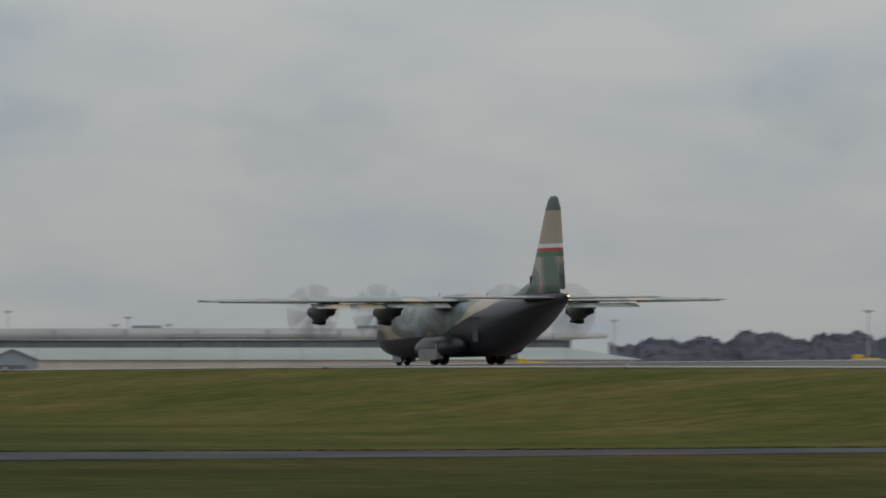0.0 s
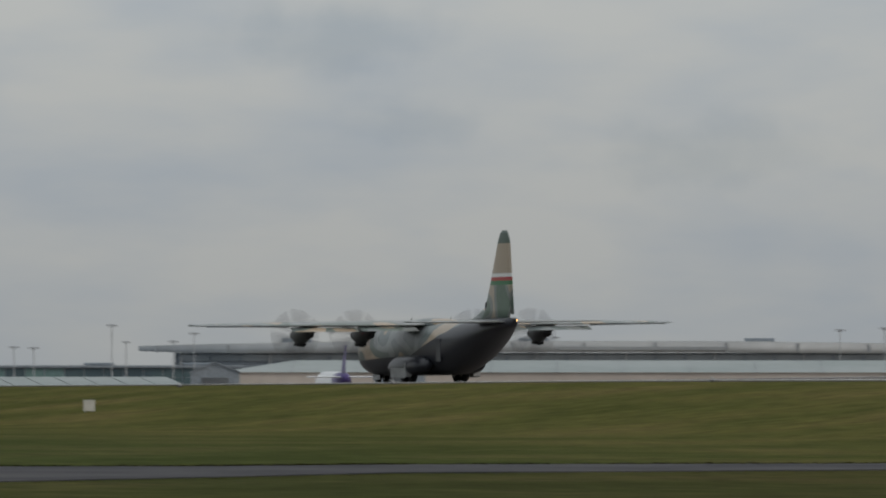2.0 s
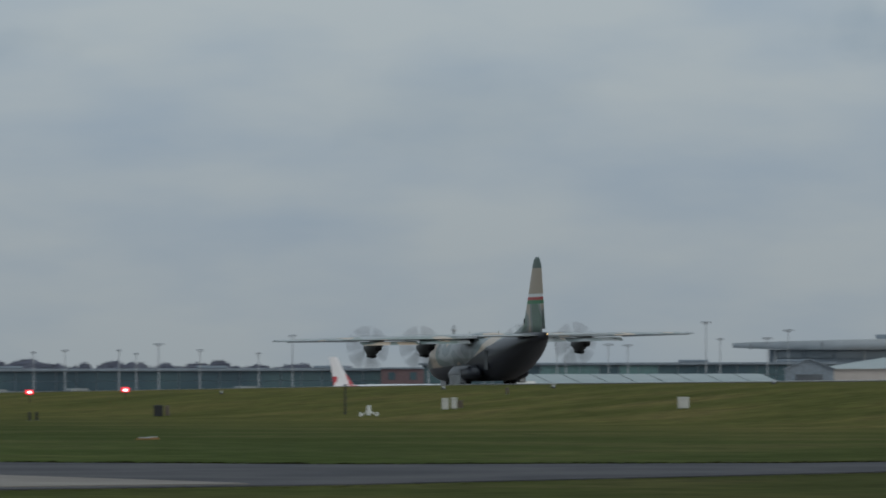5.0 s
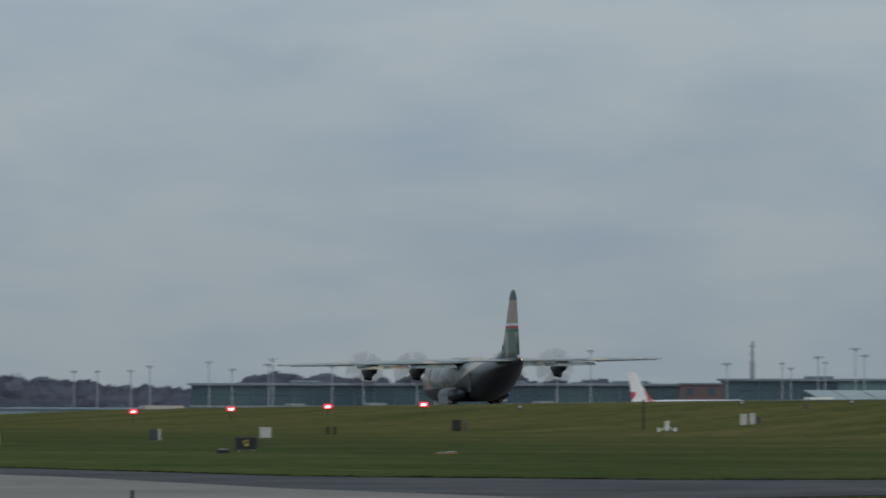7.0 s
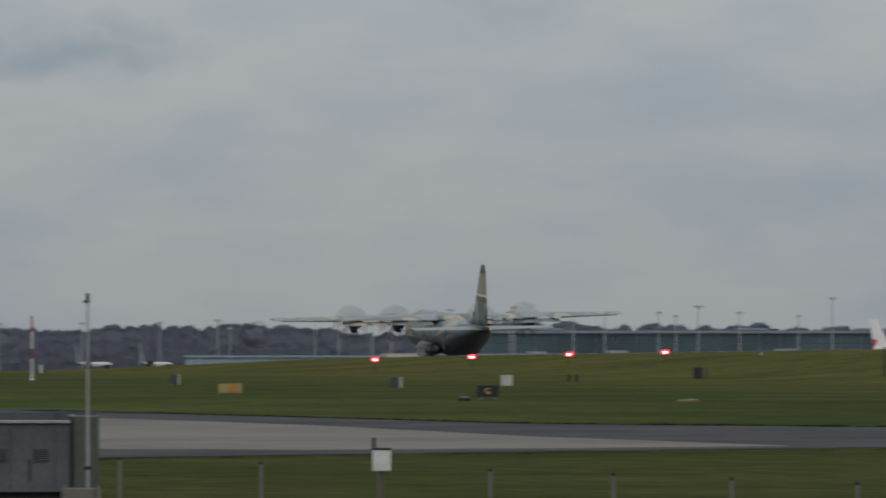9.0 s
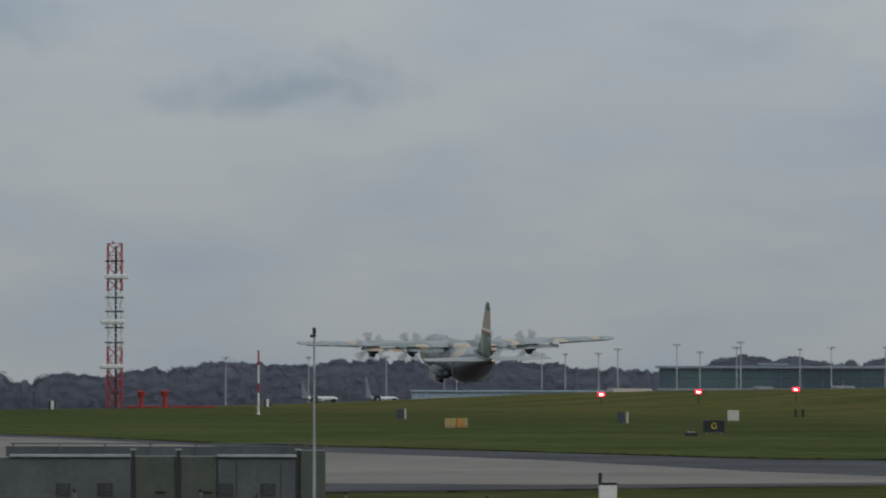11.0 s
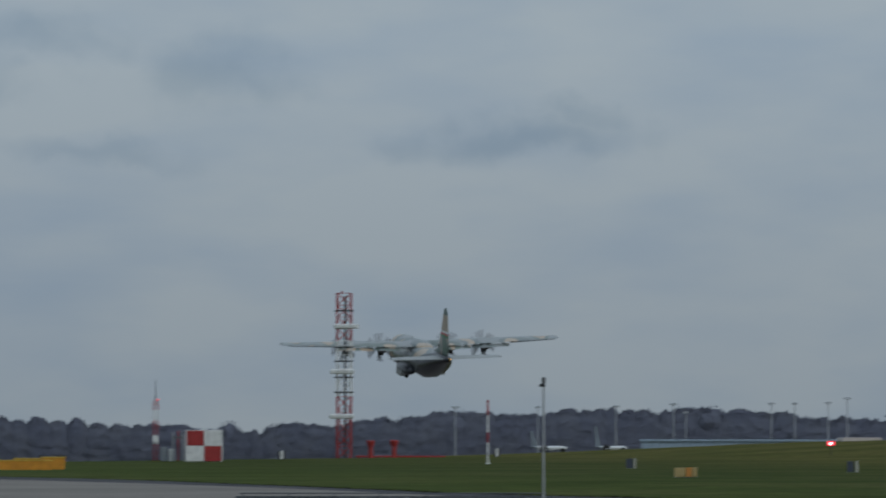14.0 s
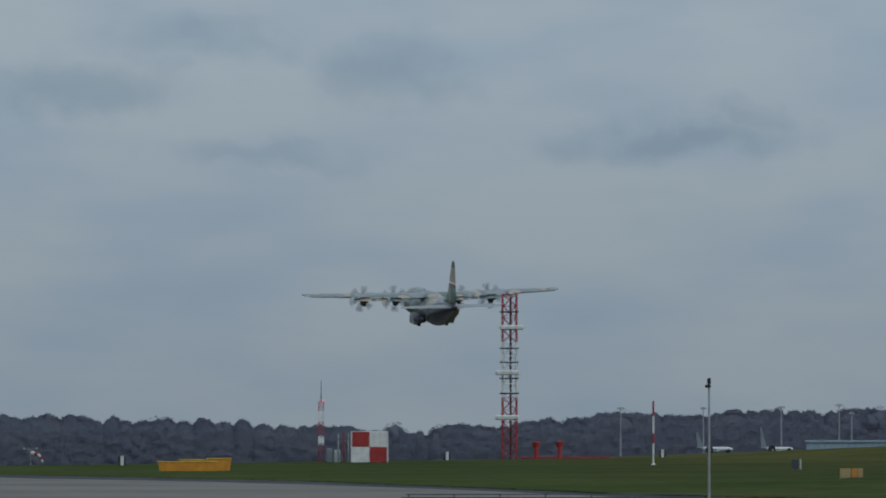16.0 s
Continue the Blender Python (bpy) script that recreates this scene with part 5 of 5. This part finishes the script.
def single_tree(b, d, top, wide):
    m = stand(b, d)
    h = rel(d * math.tan(radians(top + 0.85))) - m.translation.z
    t = thing("tree", m, "dark round-crowned tree before the far wood", "tree", "lone trees")
    part("trunk", trunk_mesh(h), BARK, t)
    lobes = crown_lobes(h, wide)
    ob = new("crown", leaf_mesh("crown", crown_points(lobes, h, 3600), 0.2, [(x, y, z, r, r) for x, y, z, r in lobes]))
    ob.parent = t


def woods(name, profile, d, label, gap=3.4):
    """One stretch of far wood, a closed mass of crowns; profile: bearing and elevation of its tops."""
    b0, b1 = profile[0][0], profile[-1][0]
    per = d * radians(1)
    span = (b1 - b0) * per

    def place(u, out, z):
        x, y = spot(b0 + u / per + 11, d + out)
        return x, y, z

    def top_at(u):
        b = b0 + u / per
        return rel(d * math.tan(radians(float(np.interp(b, [p[0] for p in profile], [p[1] for p in profile])) + 0.85)))
    crowns, u = [], 0.0
    bars = bmesh.new()
    while u < span:
        crowns.append((u, top_at(u) + RNG.uniform(-0.8, 0.35), RNG.uniform(5.0, 11.0)))
        x, y, _ = place(u, 2.0, 0)
        g = ground(x, y)
        rod((x, y, g - 0.3), (x, y, g + 2.5), 0.22, 0.15, 5, bars)
        u += gap * RNG.uniform(0.6, 1.4)
    du, rows = 0.3, 22
    cols = int(span / du)
    verts, faces = [], []
    for c in range(cols + 1):
        u = c * du
        near = [k for k in crowns if abs(k[0] - u) < 7]
        x, y, _ = place(u, 0, 0)
        g = ground(x, y) - 0.3
        h = max([top_at(u) - 2.2] + [k[1] - 2.8 * ((u - k[0]) / (k[2] / 2)) ** 2 for k in near])
        h += 0.35 * noise.noise((u * 0.7, b0, 3.0)) + 0.25 * noise.noise((u * 2.1, b0, 9.0)) + RNG.uniform(-0.06, 0.06)
        for r in range(rows + 1):
            z = g + (h - g) * r / rows
            bulge = 0.0
            for k in near:
                mid = g + (k[1] - g) * 0.55
                q = 1 - ((u - k[0]) / (k[2] / 2)) ** 2 - ((z - mid) / ((k[1] - g) * 0.5)) ** 2
                bulge = max(bulge, 0.85 * math.sqrt(max(0.0, q)))
            bulge += 0.4 * noise.noise((u * 0.55, z * 0.7, b0)) + 0.16 * noise.noise((u * 1.9, z * 2.0, b0 + 5))
            lean = 1.8 * (r / rows) ** 4
            verts.append(place(u, lean - bulge, z))
        verts.append(place(u, 5.0, h - 0.2))
        verts.append(place(u, 7.0, g))
    n = rows + 3
    faces = [(c * n + r, (c + 1) * n + r, (c + 1) * n + r + 1, c * n + r + 1) for c in range(cols) for r in range(n - 1)]
    # loose twigs and leaves over the mass
    for _ in range(int(span * 330)):
        c, r = RNG.randrange(cols), RNG.randrange(int(rows * 0.3), rows + 1)
        x, y, z = verts[c * n + r]
        k = 0.2 if r < rows - 1 else 0.3
        m = len(verts)
        x, y, z = x + RNG.uniform(-0.2, 0.2), y - RNG.uniform(-0.05, 0.3), z + RNG.uniform(-0.2, 0.2)
        verts += [(x + RNG.uniform(-k, k) * 0.6, y + RNG.uniform(-k, k) * 0.5, z + RNG.uniform(-k, k)) for _ in range(4)]
        faces += [(m, m + 1, m + 2), (m + 1, m + 3, m + 2)]
    t = thing(name, Matrix.Identity(4), label, "woods", kind="stuff")
    me = bpy.data.meshes.new("foliage")
    me.from_pydata(verts, [], faces)
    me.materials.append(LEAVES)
    me.update()
    ob = new("foliage", me)
    ob.parent = t
    tagged(ob, kind="stuff")
    tagged(part("trunks", bars, BARK, t), kind="stuff")


woods("far_wood", [(-3.6, -.945), (-2.9, -.93), (-2, -.945), (-1.1, -.962), (-.75, -1.0), (-.35, -1.01), (-.1, -1.035), (.05, -.985), (.45, -.98), (.6, -.955), (.85, -.95), (.9, -.915), (1.1, -.925), (1.3, -.945),
                   (1.8, -.905), (2.4, -.905), (2.8, -.925), (3.2, -.96), (3.7, -.975), (4.4, -.985)], 2300, "long dark winter wood behind the airfield")
woods("far_wood", [(3.7, -.93), (3.85, -.89), (4.2, -.885), (4.4, -.925), (4.65, -.91), (4.8, -.90), (5.0, -.925), (5.25, -.90), (5.5, -.93), (5.8, -.92), (6.1, -.945)], 2150, "broken line of bare trees behind the glazed building", 2.8)
woods("far_wood", [(13.0, -.85), (13.35, -.835), (13.7, -.83), (13.78, -.79), (13.95, -.79), (14.05, -.835), (14.2, -.80), (14.35, -.785), (14.5, -.83), (15.4, -.83)], 1900, "dark hedge of trees beyond the cargo shed", 3.2)
for bb, ee, ww in ((-.27, -.975, 7.5), (-.02, -.99, 6.0), (.72, -.945, 7.5), (1.02, -.905, 9.5), (-1.6, -.94, 9.0), (2.45, -.885, 9.0)):
    single_tree(bb + 11, 2303, ee, ww)


# ---- rough grass along the taxiway's edges ----
def verge(edge, out, label, count, tall):
    verts, faces = [], []
    for s in range(count):
        f = RNG.random() * (len(edge) - 1)
        i = int(f)
        f -= i
        b = edge[i][0] + (edge[i + 1][0] - edge[i][0]) * f
        d = edge[i][1] + (edge[i + 1][1] - edge[i][1]) * f + out * RNG.random() ** 2 * 5 - out * 0.5
        x, y = spot(b, d)
        z = ground(x, y) - 0.03
        r, h = RNG.uniform(0.15, 0.5), tall * RNG.uniform(0.2, 1) * RNG.uniform(0.4, 1)
        n = len(verts)
        verts += [(x - r, y, z), (x + r, y + 0.1, z), (x + RNG.uniform(-r, r) * 0.5, y, z + h), (x, y - r, z), (x, y + r, z)]
        faces += [(n, n + 1, n + 2), (n + 3, n + 4, n + 2)]
    me = bpy.data.meshes.new("verge_grass")
    me.from_pydata(verts, [], faces)
    me.materials.append(TUSSOCK)
    tagged(new("verge_grass", me), label, "grass", kind="stuff")


TUSSOCK = material("tussock_grass", [(0.055, 0.054, 0.02), (0.072, 0.064, 0.026), (0.09, 0.077, 0.034)], 0.05, 0.95, 0, 0, 4, spec=0.02)
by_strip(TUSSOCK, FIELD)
lit_from(TUSSOCK, (-0.1, -0.25, 1.0))
verge(TAXI_FAR, 1, "dark rough grass along the taxiway edge", 12000, 0.13)
verge(TAXI_NEAR, -1, "dark rough grass along the near taxiway edge", 3000, 0.08)

# ---- what moves ----
# seconds, metres along the runway, height of the wheels over the runway (after lift-off, height in the world), pitch, bank
FLIGHT = [(0, 669.5, None, 0, 0.3), (0.5, 690.2, None, 0, 0.3), (1, 711.1, None, 0, 0.3), (1.5, 732.3, None, 0, 0.4), (2, 754.0, None, 0, 0.5),
          (2.5, 775.6, None, 0, 0.5), (3, 797.2, None, 0, 0.6), (3.5, 820.2, None, 0, 0.7), (4, 844.2, None, 0, 0.8), (4.5, 869.0, None, 0, 0.9), (5, 894.5, None, 0, 1.0), (5.5, 920.4, None, 0, 1.0),
          (6, 946.3, None, 0, 1.0), (6.5, 972.6, None, 0, 1.1), (7, 999.2, None, 0, 1.1), (7.5, 1026.0, None, 0.3, 1.1), (8, 1053.0, None, 1.9, 1.1),
          (8.5, 1080.5, None, 3.3, 1.1), (9, 1107.7, 1.58, 4.4, 1.1), (9.5, 1134.3, 1.58, 5.3, 1.1), (10, 1160.8, 1.75, 5.9, 1.1),
          (11, 1213.8, 2.40, 6.8, 1.1), (12, 1266.0, 3.78, 7.3, 1.3), (12.5, 1292.4, 4.75, 7.4, 1.4), (13, 1318.4, 5.92, 7.5, 1.5),
          (13.5, 1345.2, 7.46, 7.5, 1.6), (14, 1372.3, 9.15, 7.4, 1.6), (14.5, 1399.7, 11.08, 7.3, 1.6), (15, 1427.5, 13.0, 7.2, 1.6),
          (15.5, 1455.3, 15.02, 7.0, 1.6), (16, 1484.3, 17.1, 6.95, 1.6)]


def motions():
    slope = -0.44
    rows = []
    for t, y, z, pitch, bank in FLIGHT:
        if z is None:
            z, lean = ground(287, y) + 0.07, slope
        else:
            lean = slope * max(0, 1 - (t - 8.5))
        # it drifts a little off the centreline once it is off the ground
        yaw, drift = 1.4 * smooth(9, 14, t), 1 + 0.030 * smooth(8.7, 13, t) + 0.014 * smooth(12, 16.5, t)
        y, z = drift * (y - 16.2) + 16.2, drift * (z + 11.75 - EYE) - 11.75 + EYE
        rows.append((t, pose(287 * drift - 14.7 * math.sin(radians(yaw)), y, z, pitch + lean * (pitch == 0), -bank, yaw)))
    walk(TRANSPORT, rows)
    last = frame(16.0) - 1
    for half, sx in WINGS:
        root = Matrix.Translation((sx * 2.0, 0, 4.58))
        walk(half, [(t, root @ Matrix.Rotation(radians(-sx * (1.6 * smooth(7.8, 11.5, t) - 0.3)), 4, "Y") @ root.inverted()) for t in (0, 7.5, 8, 8.5, 9, 9.5, 10, 10.5, 11, 11.5, 16)])
    turn, angle = [], 0.0
    for f in range(last + 1):
        turn.append(angle)
        angle += 85 - 27 * smooth(8.5, 12.5, f / FPS)
    for prop, place, phase in PROPS:
        walk(prop, [(f / FPS, Matrix.Translation(place) @ Matrix.Rotation(radians(phase + turn[f]), 4, "Y")) for f in range(last + 1)])
    for ob, place in WHEELS:
        walk(ob, [(f / FPS, Matrix.Translation(place) @ Matrix.Rotation(radians(-70 * f), 4, "X")) for f in range(last + 1)])


motions()
